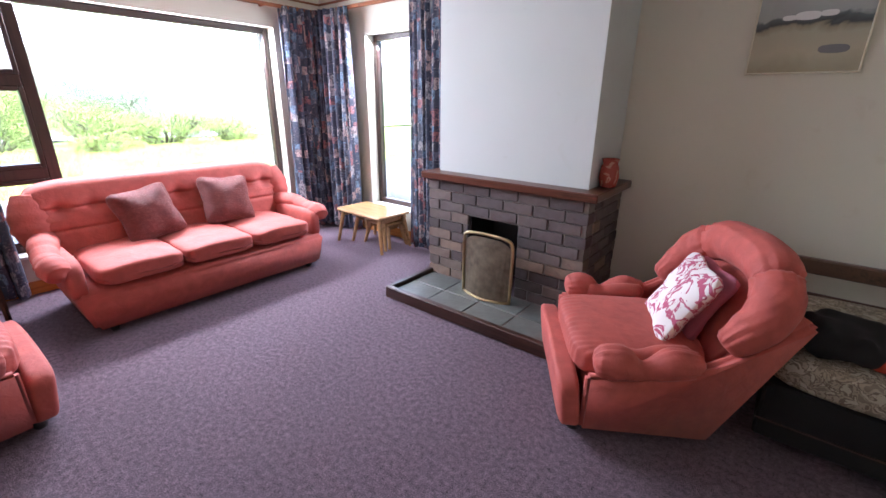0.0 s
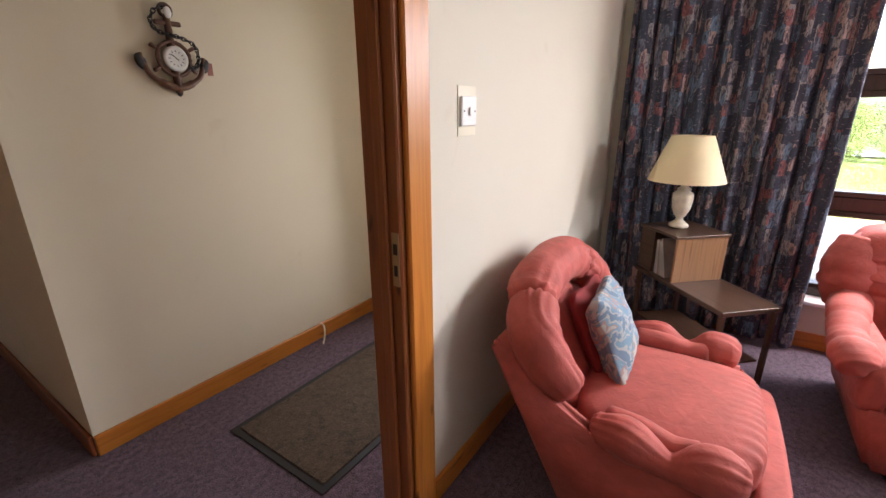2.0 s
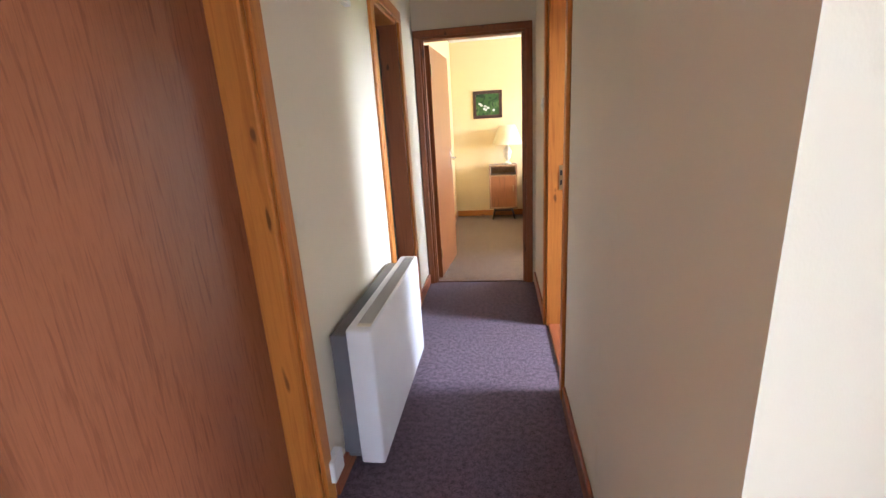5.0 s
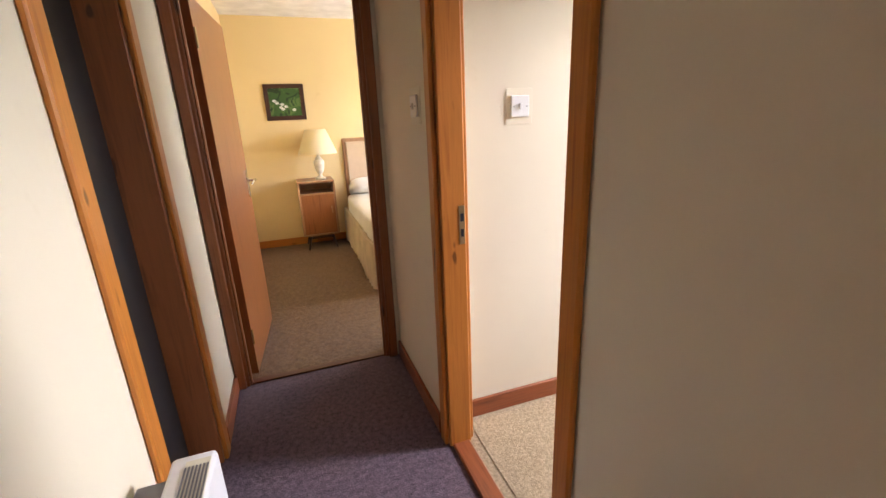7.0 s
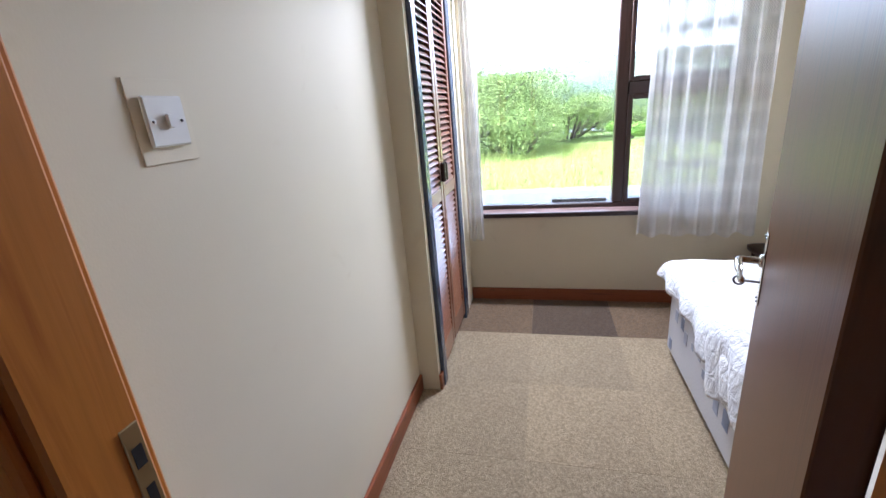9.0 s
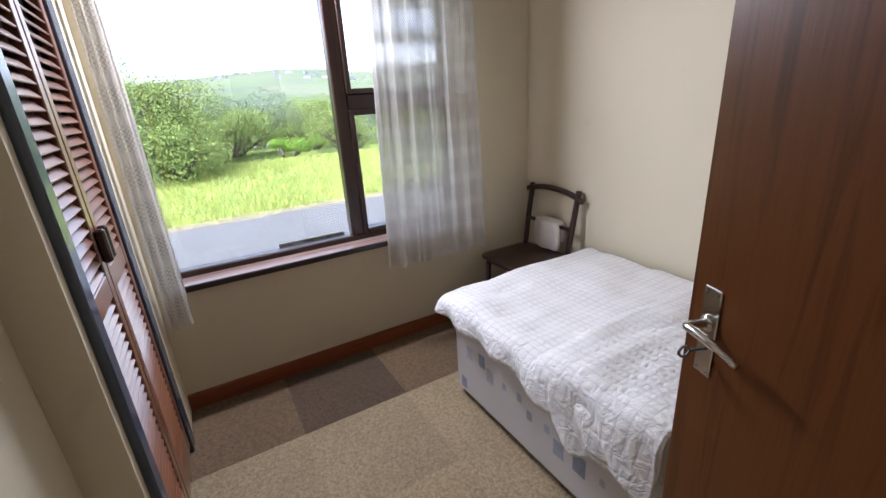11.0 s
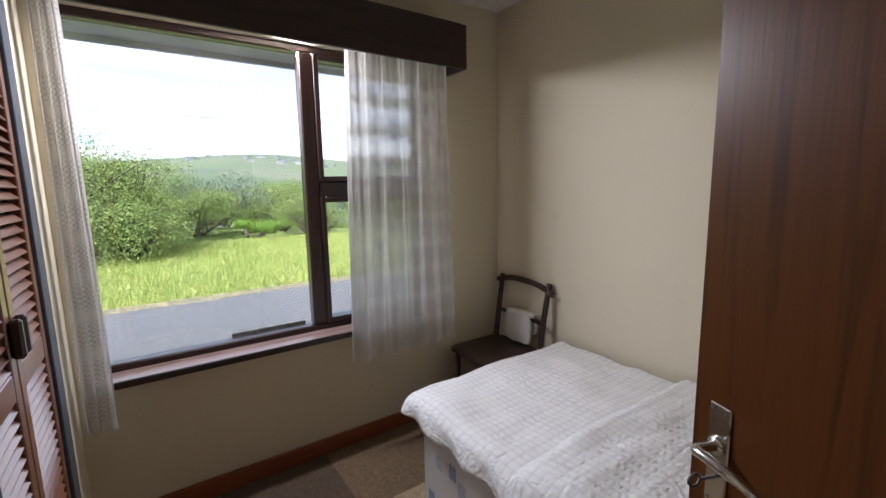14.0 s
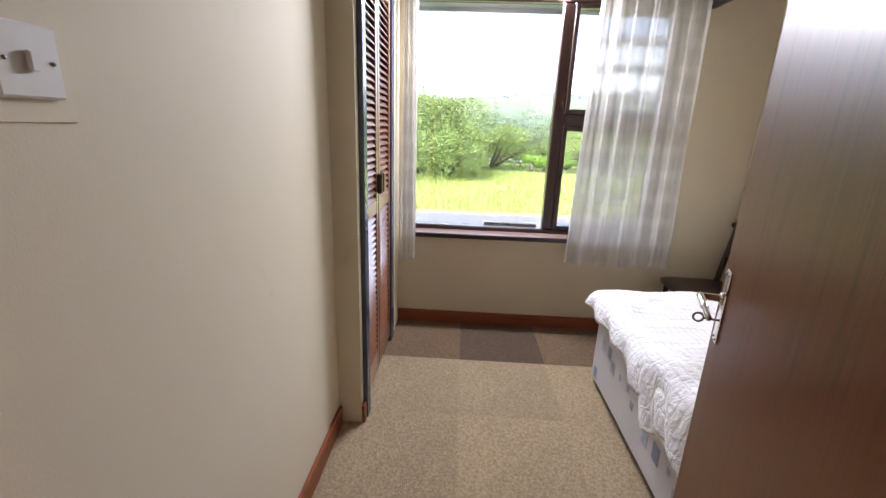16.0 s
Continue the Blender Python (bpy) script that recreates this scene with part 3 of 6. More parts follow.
def strike_plate(at, label="brass strike plate let into the jamb"):
    t = thing("strike_plate", label, "door hardware", at)
    part("plate", boxes((-0.012, 0.012, -0.0015, 0.0015, -0.075, 0.075), b=0.001), BRASS, t)
    part("latch_hole", boxes((-0.007, 0.007, -0.0022, 0.0022, 0.015, 0.045)), BLACK, t)
    part("bolt_hole", boxes((-0.006, 0.006, -0.0022, 0.0022, -0.045, -0.015)), BLACK, t)
    return t


strike_plate(pose(-1.299, -0.548, 0.93, 0, 0, 90))
strike_plate(pose(-0.932, -3.999, 1.0))


def lever_handle(door, x, side, y, z, key=False):
    """A lever on a long plate; side is the sense of the door's face."""
    plate = part("handle_plate", boxes((x - 0.02, x + 0.02, *sorted((y, y + side * 0.004)), z - 0.11, z + 0.07), b=0.002), CHROME, door, "chrome lever handle plate")
    bm = bmesh.new()
    s = side
    tube(bm, smooth_path([(x, y + s * 0.004, z), (x, y + s * 0.045, z), (x - 0.02, y + s * 0.052, z + 0.004), (x - 0.07, y + s * 0.05, z), (x - 0.115, y + s * 0.045, z - 0.012)], 4),
         [0.009] * 5 + [0.0085] * 8 + [0.006] * 4, 10)
    part("lever", bm, CHROME, plate, "", True)
    bm = bmesh.new()
    lathe(bm, [(0.017, 0), (0.016, 0.006), (0.01, 0.009)], 16)
    for v in bm.verts:
        v.co = Vector((x + v.co.x, y + s * (0.003 + v.co.z), z + v.co.y))
    part("rose", bm, CHROME, plate, "", True)
    for dz in (-0.1, 0.06):
        for dx in (-0.012, 0.012):
            bm = bmesh.new()
            bmesh.ops.create_icosphere(bm, subdivisions=1, radius=0.0035, matrix=Matrix.Translation((x + dx, y + s * 0.004, z + dz)))
            part("screw", bm, GREY, plate)
    if key:
        bm = bmesh.new()
        tube(bm, [(x, y, z - 0.055), (x, y + s * 0.035, z - 0.055)], 0.003, 8)
        g = [(x + 0.0, y + s * (0.045 + 0.011 * math.cos(a)), z - 0.055 + 0.011 * math.sin(a)) for a in np.linspace(0, 2 * math.pi, 13)]
        tube(bm, g, 0.0028, 6, caps=False)
        part("key", bm, GREY, plate, "small steel key in the lock", True)
    return plate


def door_leaf(name, label, w, at, mat, h=1.98, side=1, key=False, handles=(1,), hz=1.05):
    """Hinged at the origin, running along x to w; 40 mm thick, centred on y."""
    d = thing(name, label, "door", at)
    part("leaf", boxes((0.0, w, -0.02, 0.02, 0.01, h), b=0.002), mat, d)
    for s in handles:
        lever_handle(d, w - 0.055, s, s * 0.02, hz, key and s == handles[0])
    for z in (0.2, 1.75):
        bm = bmesh.new()
        tube(bm, [(0.0, -0.024, z), (0.0, -0.024, z + 0.09)], 0.006, 8)
        part("hinge", bm, BRASS, d)
    return d


door_leaf("bedroom_door", "brown veneered flush door standing open beside the bed", 0.837, pose(-0.965, -3.262, 0.0, 0, 0, 159), VENEER, 1.985, key=True, handles=(1, -1), hz=1.0)
door_leaf("far_bedroom_door", "orange-brown veneered flush door standing open", 0.755, pose(0.0, -4.975, 0.0, 0, 0, -94.5), VENEER2, 1.985, handles=(-1, 1))
door_leaf("cupboard_door", "closed dark brown veneered flush door", 0.78, pose(CORR_E + 0.115, -1.65, 0.0, 0, 0, -90), REDVENEER, 1.98, handles=())
door_leaf("kitchen_door", "closed brown veneered flush door", 0.46, pose(CORR_E + 0.1, -0.73, 0.0, 0, 0, -90), VENEER2, 1.98, handles=())
# leaf coloured black to stand in for the darkness inside this opening
door_leaf("corridor_door", "black flush door standing in for the dark opening at the corridor's end", 0.56, pose(CORR_E + 0.14, -4.29, 0.0, 0, 0, 90), BLACK, 1.98, handles=())

# front door is out of view, assumed as the source of the hall's daylight
front = thing("front_door", "unseen varnished pine front door with a tall obscured pane", "door", pose(-2.73, -1.62, 0))
part("door_panel", boxes((-0.02, 0.02, 0, 0.13, 0.01, 2.02), (-0.02, 0.02, 0.71, 0.84, 0.01, 2.02), (-0.02, 0.02, 0.13, 0.71, 0.01, 0.35), (-0.02, 0.02, 0.13, 0.71, 1.88, 2.02)), PINE, front)
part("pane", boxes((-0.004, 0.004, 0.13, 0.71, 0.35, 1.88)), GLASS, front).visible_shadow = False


# ---- windows ----
def window(name, axis, fixed, frame_in, o0, o1, z0, z1, mullions, transoms, label, inner_face, mat=DARKWOOD, outside=-1, wall_in=XW, reveal=True, board=True, reveal_mat=None):
    """Frame between frame_in and 70 mm outwards. transoms: (bay, z)."""
    root = tagged(new(name), label, "", "", "structure")
    d0, d1 = sorted((frame_in, frame_in + outside * 0.07))

    def bar(nm, a0, a1, c0, c1, lo, hi, m=mat, b=0.006, parent=root, lb=""):
        bm = bmesh.new()
        box(bm, *((a0, a1, c0, c1) if axis == "x" else (c0, c1, a0, a1)), lo, hi, b)
        return part(nm, bm, m, parent, lb)

    w = 0.05 if axis == "x" or z0 < 0.5 else 0.035
    bar("window_frame", o0, o0 + w, d0, d1, z0, z1)
    bar("window_frame", o1 - w, o1, d0, d1, z0, z1)
    bar("window_frame", o0 + w, o1 - w, d0, d1, z0, z0 + w)
    bar("window_frame", o0 + w, o1 - w, d0, d1, z1 - w, z1)
    edges = [o0 + w / 2] + [m for m in mullions] + [o1 - w / 2]
    for m in mullions:
        bar("mullion", m - 0.035, m + 0.035, d0, d1, z0 + w, z1 - w)
    for k in range(len(edges) - 1):
        lo, hi = edges[k] + (0.0 if k == 0 else 0.0) + 0.025, edges[k + 1] - 0.025
        if k:
            lo += 0.01
        if k < len(edges) - 2:
            hi -= 0.01
        cuts = [z0 + w] + [t for bay, t in transoms if bay == k] + [z1 - w]
        for t in cuts[1:-1]:
            bar("transom", lo, hi, d0, d1, t - 0.04, t + 0.04)
        for c, (p, q) in enumerate(zip(cuts, cuts[1:])):
            p += 0.0 if c == 0 else 0.04
            q -= 0.0 if c == len(cuts) - 2 else 0.04
            mid = (d0 + d1) / 2
            if len(cuts) > 2:
                s = 0.028
                for a in ((lo, lo + s, p, q), (hi - s, hi, p, q), (lo + s, hi - s, p, p + s), (lo + s, hi - s, q - s, q)):
                    bar("casement_rail", a[0], a[1], d0 - 0.008, d1 + 0.008, a[2], a[3], b=0.004)
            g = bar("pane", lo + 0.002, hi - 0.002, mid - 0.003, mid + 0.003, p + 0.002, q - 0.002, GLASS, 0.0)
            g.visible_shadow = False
    return root, bar


living_win, bar = window("window_1", "y", 0, -3.55, 0.3, 2.72, 0.28, 1.95, [0.93], [(0, 0.82), (0, 1.43)], "dark stained timber picture window with a side casement", XW)
bar("window_sill", 0.31, 2.71, -3.55, XW + 0.03, 0.262, 0.284, CEIL, 0.004, lb="white painted window board")
north_win, bar = window("window_2", "x", 0, 3.35, -2.79, -1.8, 0.3, 1.9, [], [], "tall narrow dark timber window beside the fireplace", 3.25, outside=1)
bar("window_sill", -2.78, -1.81, 3.22, 3.35, 0.282, 0.304, CEIL, 0.004, lb="white painted window board")
bed_win, bar = window("window_3", "y", 0, -3.64, -3.99, -2.33, 0.67, 2.14, [-3.03], [(1, 1.43)], "dark stained timber bedroom window", XW)
# top of the board: reflected sky is painted in as a paler brown
bar("window_sill", -3.985, -2.325, -3.64, XB + 0.045, 0.65, 0.675, SILL_SHEEN, 0.003, lb="red-brown window board with sky sheen painted in")
bar("window_stay", -2.82, -2.7, -3.635, -3.62, 1.475, 1.487, BLACK, 0.003, lb="black metal casement stay")
bar("window_catch", -2.66, -2.56, -3.635, -3.615, 0.73, 0.745, BLACK, 0.003, lb="black metal casement catch")
bar("weathered_strip", -3.46, -3.09, -3.745, -3.72, 0.69, 0.72, m_plain("weathered_grey_wood", (0.5, 0.47, 0.42), 0.9, vary=0.4, scale=30), 0.003, lb="weathered grey strip along the foot of the pane")
# front edge kept apart so it stays dark beside the paled top
bar("sill_nosing", -3.985, -2.325, XB + 0.045, XB + 0.06, 0.646, 0.677, DARKWOOD_Y, 0.004, lb="dark varnished front edge of the window board")
# assumed window, never in view, added so the far bedroom gets light
far_win, bar = window("window_4", "y", 0, -3.6, -7.2, -5.4, 0.7, 2.1, [-6.3], [], "unseen dark timber window added to light the far bedroom", XW)

bm = boxes((-4.4, XO, -8.8, 4.1, 2.25, 2.28), (XO, 2.9, 3.45, 4.1, 2.25, 2.28))
built("soffit", bm, SOFFIT, "white painted eaves soffit")
bm = boxes((-4.43, -4.4, -8.8, 4.13, 2.22, 2.44), (-4.4, 2.9, 4.1, 4.13, 2.22, 2.44))
built("fascia", bm, SOFFIT, "white eaves fascia")
built("roof", boxes((-4.4, 2.9, -8.8, 4.1, CZ + 0.12, CZ + 0.2)), SLATE, "slate roof")


# ---- curtains ----
def curtain(name, label, path, z0, z1, material, depth=0.035, folds=9, width=2.0, seed=1, wavy=0.0, group=""):
    """A hanging cloth along a path of (x, y) with folds; two-sided, 3 mm thick."""
    rnd = random.Random(seed)
    p = smooth_path([(x, y, 0) for x, y in path], 24)
    lens = [0.0]
    for a, b in zip(p, p[1:]):
        lens.append(lens[-1] + (b - a).length)
    total = lens[-1]
    nx, nz = max(60, folds * 12), 22
    ph = [rnd.uniform(-0.35, 0.35) for _ in range(folds + 2)]
    am = [rnd.uniform(0.6, 1.25) for _ in range(folds + 2)]
    bm = bmesh.new()
    uvl = bm.loops.layers.uv.new("UVMap")
    grid, uvs = [], {}
    for i in range(nx + 1):
        s = i / nx
        d = s * total
        k = min(max(sum(1 for q in lens if q <= d) - 1, 0), len(p) - 2)
        t = (d - lens[k]) / max(lens[k + 1] - lens[k], 1e-6)
        base, tan = p[k].lerp(p[k + 1], t), (p[k + 1] - p[k]).normalized()
        nor = Vector((-tan.y, tan.x, 0))
        col = []
        for j in range(nz + 1):
            f = j / nz
            q = s * folds
            n = int(q)
            a = am[n] * (1 - (q - n)) + am[n + 1] * (q - n)
            b = ph[n] * (1 - (q - n)) + ph[n + 1] * (q - n)
            w = math.sin(2 * math.pi * (q + b * (1 - f))) * depth * a * (0.75 + 0.25 * (1 - f))
            w += 0.35 * depth * math.sin(2 * math.pi * (2.3 * q + 0.4 * f))
            slip = wavy * (1 - f) * (s - 0.5)
            z = z0 + (z1 - z0) * f + (0.012 * math.sin(5.1 * q) if j == 0 else 0)
            v = bm.verts.new(base + nor * w + tan * (slip + 0.3 * depth * math.cos(2 * math.pi * (q + b))) + Vector((0, 0, z)))
            uvs[v] = (s * total * width, z)
            col.append(v)
        grid.append(col)
    for a, b in zip(grid, grid[1:]):
        for j in range(nz):
            f = bm.faces.new((a[j], b[j], b[j + 1], a[j + 1]))
            f.smooth = True
            for lp in f.loops:
                lp[uvl].uv = uvs[lp.vert]
    me = bpy.data.meshes.new(name)
    bm.to_mesh(me)
    bm.free()
    me.materials.append(material)
    ob = new(name, me)
    if material is not LACE:
        so = ob.modifiers.new("solid", "SOLIDIFY")
        so.thickness = 0.003
    return tagged(ob, label, "curtain", group)


rail_l = thing("curtain_rail", "brown wooden curtain rail along the wide window and round the corner", "curtain rail")
part("rail", boxes((XW + 0.1, XW + 0.125, -0.45, 3.12, 2.1, 2.13), (XW + 0.125, -1.55, 3.12, 3.145, 2.1, 2.13), b=0.003), PINE_DARK_AND_SHADED, rail_l)
for it in ((XW, XW + 0.1, 0.3, 0.32, 2.105, 2.125), (XW, XW + 0.1, 2.6, 2.62, 2.105, 2.125), (-1.7, -1.68, 3.145, 3.25, 2.105, 2.125)):
    part("bracket", boxes(it), PINE_DARK_AND_SHADED, rail_l)
built("trim", boxes((XW, XW + 0.016, -0.53, 3.25, 2.2, 2.218), (XW + 0.016, -1.47, 3.234, 3.25, 2.2, 2.218), b=0.003), PINE_DARK_AND_SHADED, "thin wooden picture rail above the curtains")
curtain("curtain", "heavy navy and red patterned curtain drawn back behind the lamp", [(XW + 0.1, -0.47), (XW + 0.075, 0.0), (XW + 0.1, 0.6)], 0.03, 2.12, CURTAIN, 0.035, 10, 2.4, 3, group="living room curtains")
curtain("curtain", "heavy navy and red patterned curtain gathered in the corner", [(XW + 0.12, 2.72), (XW + 0.14, 3.02), (-3.2, 3.08), (-2.86, 3.12)], 0.03, 2.12, CURTAIN, 0.045, 10, 2.4, 5, group="living room curtains")
curtain("curtain", "narrow navy and red patterned curtain beside the chimney breast", [(-2.1, 3.1), (-1.62, 3.1)], 0.03, 2.12, CURTAIN, 0.04, 6, 2.4, 7, group="living room curtains")

# bedroom pelmet and lace
pel = thing("pelmet", "dark stained boxed timber pelmet over the bedroom window", "pelmet")
part("front_board", boxes((XB + 0.17, XB + 0.19, -4.04, -2.22, 2.07, 2.3), b=0.003), DARKWOOD_Y, pel)
part("end_board", boxes((XB, XB + 0.17, -2.24, -2.22, 2.07, 2.3), b=0.002), DARKWOOD_Y, pel)
part("top_board", boxes((XB, XB + 0.17, -4.04, -2.24, 2.29, 2.31)), DARKWOOD_Y, pel)
curtain("lace_curtain", "white open-knit lace curtain with a scalloped foot", [(XB + 0.1, -2.9), (XB + 0.1, -2.34), (XB + 0.05, -2.29), (XB + 0.012, -2.27)], 0.52, 2.13, LACE, 0.02, 7, 1.6, 11, 0.08, group="bedroom lace curtains")
curtain("lace_curtain", "white open-knit lace curtain hanging beside the wardrobe", [(XB + 0.08, -4.02), (XB + 0.1, -3.93)], 0.5, 2.13, LACE, 0.015, 3, 1.6, 12, 0.03, group="bedroom lace curtains")


# ---- upholstery ----
def roll(parent, name, pts, radii, squash=1.0, lumps=0.0, count=6, label="", material=None, seg=16):
    """An upholstered roll; lumps: how far gathered seams draw it in."""
    path = smooth_path(pts, 10)
    n = len(path)
    rr = []
    for i in range(n):
        s = i / (n - 1)
        k = s * (len(radii) - 1)
        a = int(min(k, len(radii) - 2))
        r = radii[a] * (1 - (k - a)) + radii[a + 1] * (k - a)
        rr.append(r * (1 - lumps * max(0.0, math.cos(2 * math.pi * s * count)) ** 6))
    rr[0], rr[-1] = rr[0] * 0.55, rr[-1] * 0.55
    e0, e1 = path[0] + (path[0] - path[1]).normalized() * rr[0] * 0.6, path[-1] + (path[-1] - path[-2]).normalized() * rr[-1] * 0.6
    path, rr = [e0] + path + [e1], [rr[0] * 0.5] + rr + [rr[-1] * 0.5]
    rnd = random.Random(len(name) + n)
    w = [rnd.uniform(0, 6.28) for _ in range(4)]
    bm = bmesh.new()
    tube(bm, path, rr, seg, squash, wob=lambda i, a: 0.022 * math.sin(7 * a + w[0] + i * 0.7) + 0.02 * math.sin(i * 1.9 + w[1] + 0.5 * math.sin(3 * a)))
    return part(name, bm, material or VELVET, parent, label, True)


def creases(amount, freq, seed=0.0):
    def fn(q):
        w = noise.noise(Vector((q.x * freq + seed, q.y * freq * 0.35, q.z * freq)))
        q.z += amount * w
        q.x += amount * 0.4 * w
        return q
    return fn


def scatter_cushion(name, label, at, size=0.42, thick=0.075, material=None, frill=0.0):
    c = thing(name, label, "cushion", at)
    bm = bmesh.new()
    h = size / 2

    def fn(q):
        d = max(abs(q.x), abs(q.z)) / h
        q.y *= max(0.12, 1 - 0.85 * d ** 3)
        k = 1 - 0.10 * (1 - (abs(q.x * q.z) / h / h)) * (d > 0.8)
        q.x, q.z = q.x * k, q.z * k
        q.y += 0.012 * noise.noise(q * 14)
        return q

    blob(bm, (0, 0, h), (h, thick, h), 9, 12, fn=fn)
    part("cover", bm, material, c, "", True)
    return c


def profile_slab(bm, prof, x0, x1, taper=0.0, b=0.015, seg=2):
    """A slab between x0 and x1 with the outline prof in (y, z); taper draws its foot in."""
    rows = []
    for x in (x0, x1):
        rows.append([bm.verts.new((x * (1 - taper * max(0.0, 0.4 - z) / 0.4), y, z)) for y, z in prof])
    fs = [bm.faces.new(rows[0]), bm.faces.new(rows[1][::-1])]
    n = len(prof)
    for k in range(n):
        fs.append(bm.faces.new((rows[0][k], rows[0][(k + 1) % n], rows[1][(k + 1) % n], rows[1][k])))
    es = {e for f in fs for e in f.edges}
    bmesh.ops.bevel(bm, geom=list(es), offset=b, segments=seg, affect="EDGES")
    return bm


def armchair(at, label, group):
    """Faces +y; 0.78 wide. Origin on the floor, in the middle."""
    c = thing("armchair", label, "armchair", at, group)
    part("base", profile_slab(bmesh.new(), [(-0.2, 0.045), (0.28, 0.045), (0.28, 0.26), (-0.3, 0.28)], -0.35, 0.35, 0.05), VELVET, c, "", True)
    for s in (-1, 1):
        part("side_shell", profile_slab(bmesh.new(), [(-0.2, 0.045), (0.3, 0.05), (0.3, 0.32), (0.1, 0.32), (-0.1, 0.355), (-0.28, 0.47), (-0.43, 0.6), (-0.465, 0.585)], *sorted((s * 0.355, s * 0.405)), 0.06), VELVET, c, "", True)
    part("back_shell", profile_slab(bmesh.new(), [(-0.18, 0.05), (-0.13, 0.06), (-0.36, 0.61), (-0.43, 0.61), (-0.46, 0.585)], -0.385, 0.385, 0.06), VELVET, c, "", True)
    bm = bmesh.new()
    blob(bm, (0, 0.345, 0.16), (0.4, 0.05, 0.12), 6, 14, fn=lambda q: Vector((q.x * (0.97 + 0.12 * q.z), q.y + 0.12 * q.z, q.z + 0.008 * math.cos(q.x * 8))))
    part("front_border", bm, VELVET, c, "", True)

    def seat(q):
        front = max(0.0, q.y - 0.15) / 0.15
        q.z += 0.02 * (1 - (q.x / 0.28) ** 2) * (q.z > 0)
        q.z += 0.0035 * math.sin(q.x * 170 + 7 * noise.noise(q * 5)) * min(1.0, front)
        q.y += 0.0035 * math.sin(q.x * 170 + 7 * noise.noise(q * 5)) * min(1.0, front)
        return q

    bm = bmesh.new()
    blob(bm, (0, 0.06, 0.305), (0.3, 0.275, 0.072), 5, 52, fn=seat)
    part("seat_cushion", bm, VELVET, c, "", True)
    bm = bmesh.new()
    blob(bm, (0, -0.31, 0.46), (0.25, 0.045, 0.18), 4, 16, fn=lambda q: Vector((q.x, q.y - 0.5 * q.z + 0.008 * math.sin(q.x * 40), q.z)))
    part("inner_back", bm, VELVET, c, "", True)

    def section(name, pts, radii, squash, seed, folds):
        """A stuffed roll with gathers that fan out of its pinched ends."""
        path = smooth_path(pts, 9)
        n = len(path)
        rr = []
        for i in range(n):
            s = i / (n - 1)
            k = s * (len(radii) - 1)
            a = int(min(k, len(radii) - 2))
            u = k - a
            u = u * u * (3 - 2 * u)
            rr.append(radii[a] * (1 - u) + radii[a + 1] * u)
        d0, d1 = (path[0] - path[1]).normalized(), (path[-1] - path[-2]).normalized()
        path = [path[0] + d0 * rr[0] * 0.42, path[0] + d0 * rr[0] * 0.3] + path + [path[-1] + d1 * rr[-1] * 0.3, path[-1] + d1 * rr[-1] * 0.42]
        rr = [rr[0] * 0.35, rr[0] * 0.75] + rr + [rr[-1] * 0.75, rr[-1] * 0.35]
        m = len(path)
        bm = bmesh.new()

        def wob(i, a):
            e = abs(2 * i / (m - 1) - 1) ** 2
            return (0.022 + folds * e) * math.sin(13 * a + seed + 0.12 * i) * (0.5 + 0.5 * math.sin(3 * a + seed)) + 0.02 * math.sin(i * 0.8 + seed + 2 * math.sin(a))

        tube(bm, path, rr, 44, squash, wob=wob)
        part(name, bm, VELVET, c, "", True)

    section("back_roll", [(-0.235, -0.385, 0.7), (-0.12, -0.4, 0.735), (0.12, -0.4, 0.735), (0.235, -0.385, 0.7)], [0.084, 0.088, 0.088, 0.084], 1.05, 1.0, 0.1)
    for s in (-1, 1):
        section("back_roll", [(s * 0.255, -0.37, 0.69), (s * 0.325, -0.34, 0.63), (s * 0.345, -0.285, 0.55), (s * 0.34, -0.215, 0.475)], [0.082, 0.084, 0.076, 0.058], 1.05, 2.0 + s, 0.12)
        section("arm", [(s * 0.35, -0.11, 0.375), (s * 0.36, -0.02, 0.38), (s * 0.365, 0.09, 0.345), (s * 0.365, 0.19, 0.375), (s * 0.36, 0.25, 0.37)], [0.05, 0.066, 0.042, 0.075, 0.062], 0.95, 4.0 + s, 0.12)
        bm = bmesh.new()
        tube(bm, smooth_path([(s * 0.3, -0.1, 0.385), (s * 0.305, 0.0, 0.385), (s * 0.315, 0.09, 0.365), (s * 0.315, 0.17, 0.375)], 5), [0.03] + [0.04] * 14 + [0.03], 14)
        part("arm_lining", bm, VELVET, c, "", True)
    for x in (-0.3, 0.3):
        for y in (-0.14, 0.31):
            bm = bmesh.new()
            lathe(bm, [(0.022, 0.0), (0.026, 0.012), (0.026, 0.05)], 12, (x, y, 0))
            part("castor", bm, BLACK, c, "black castor foot", True)
    return c


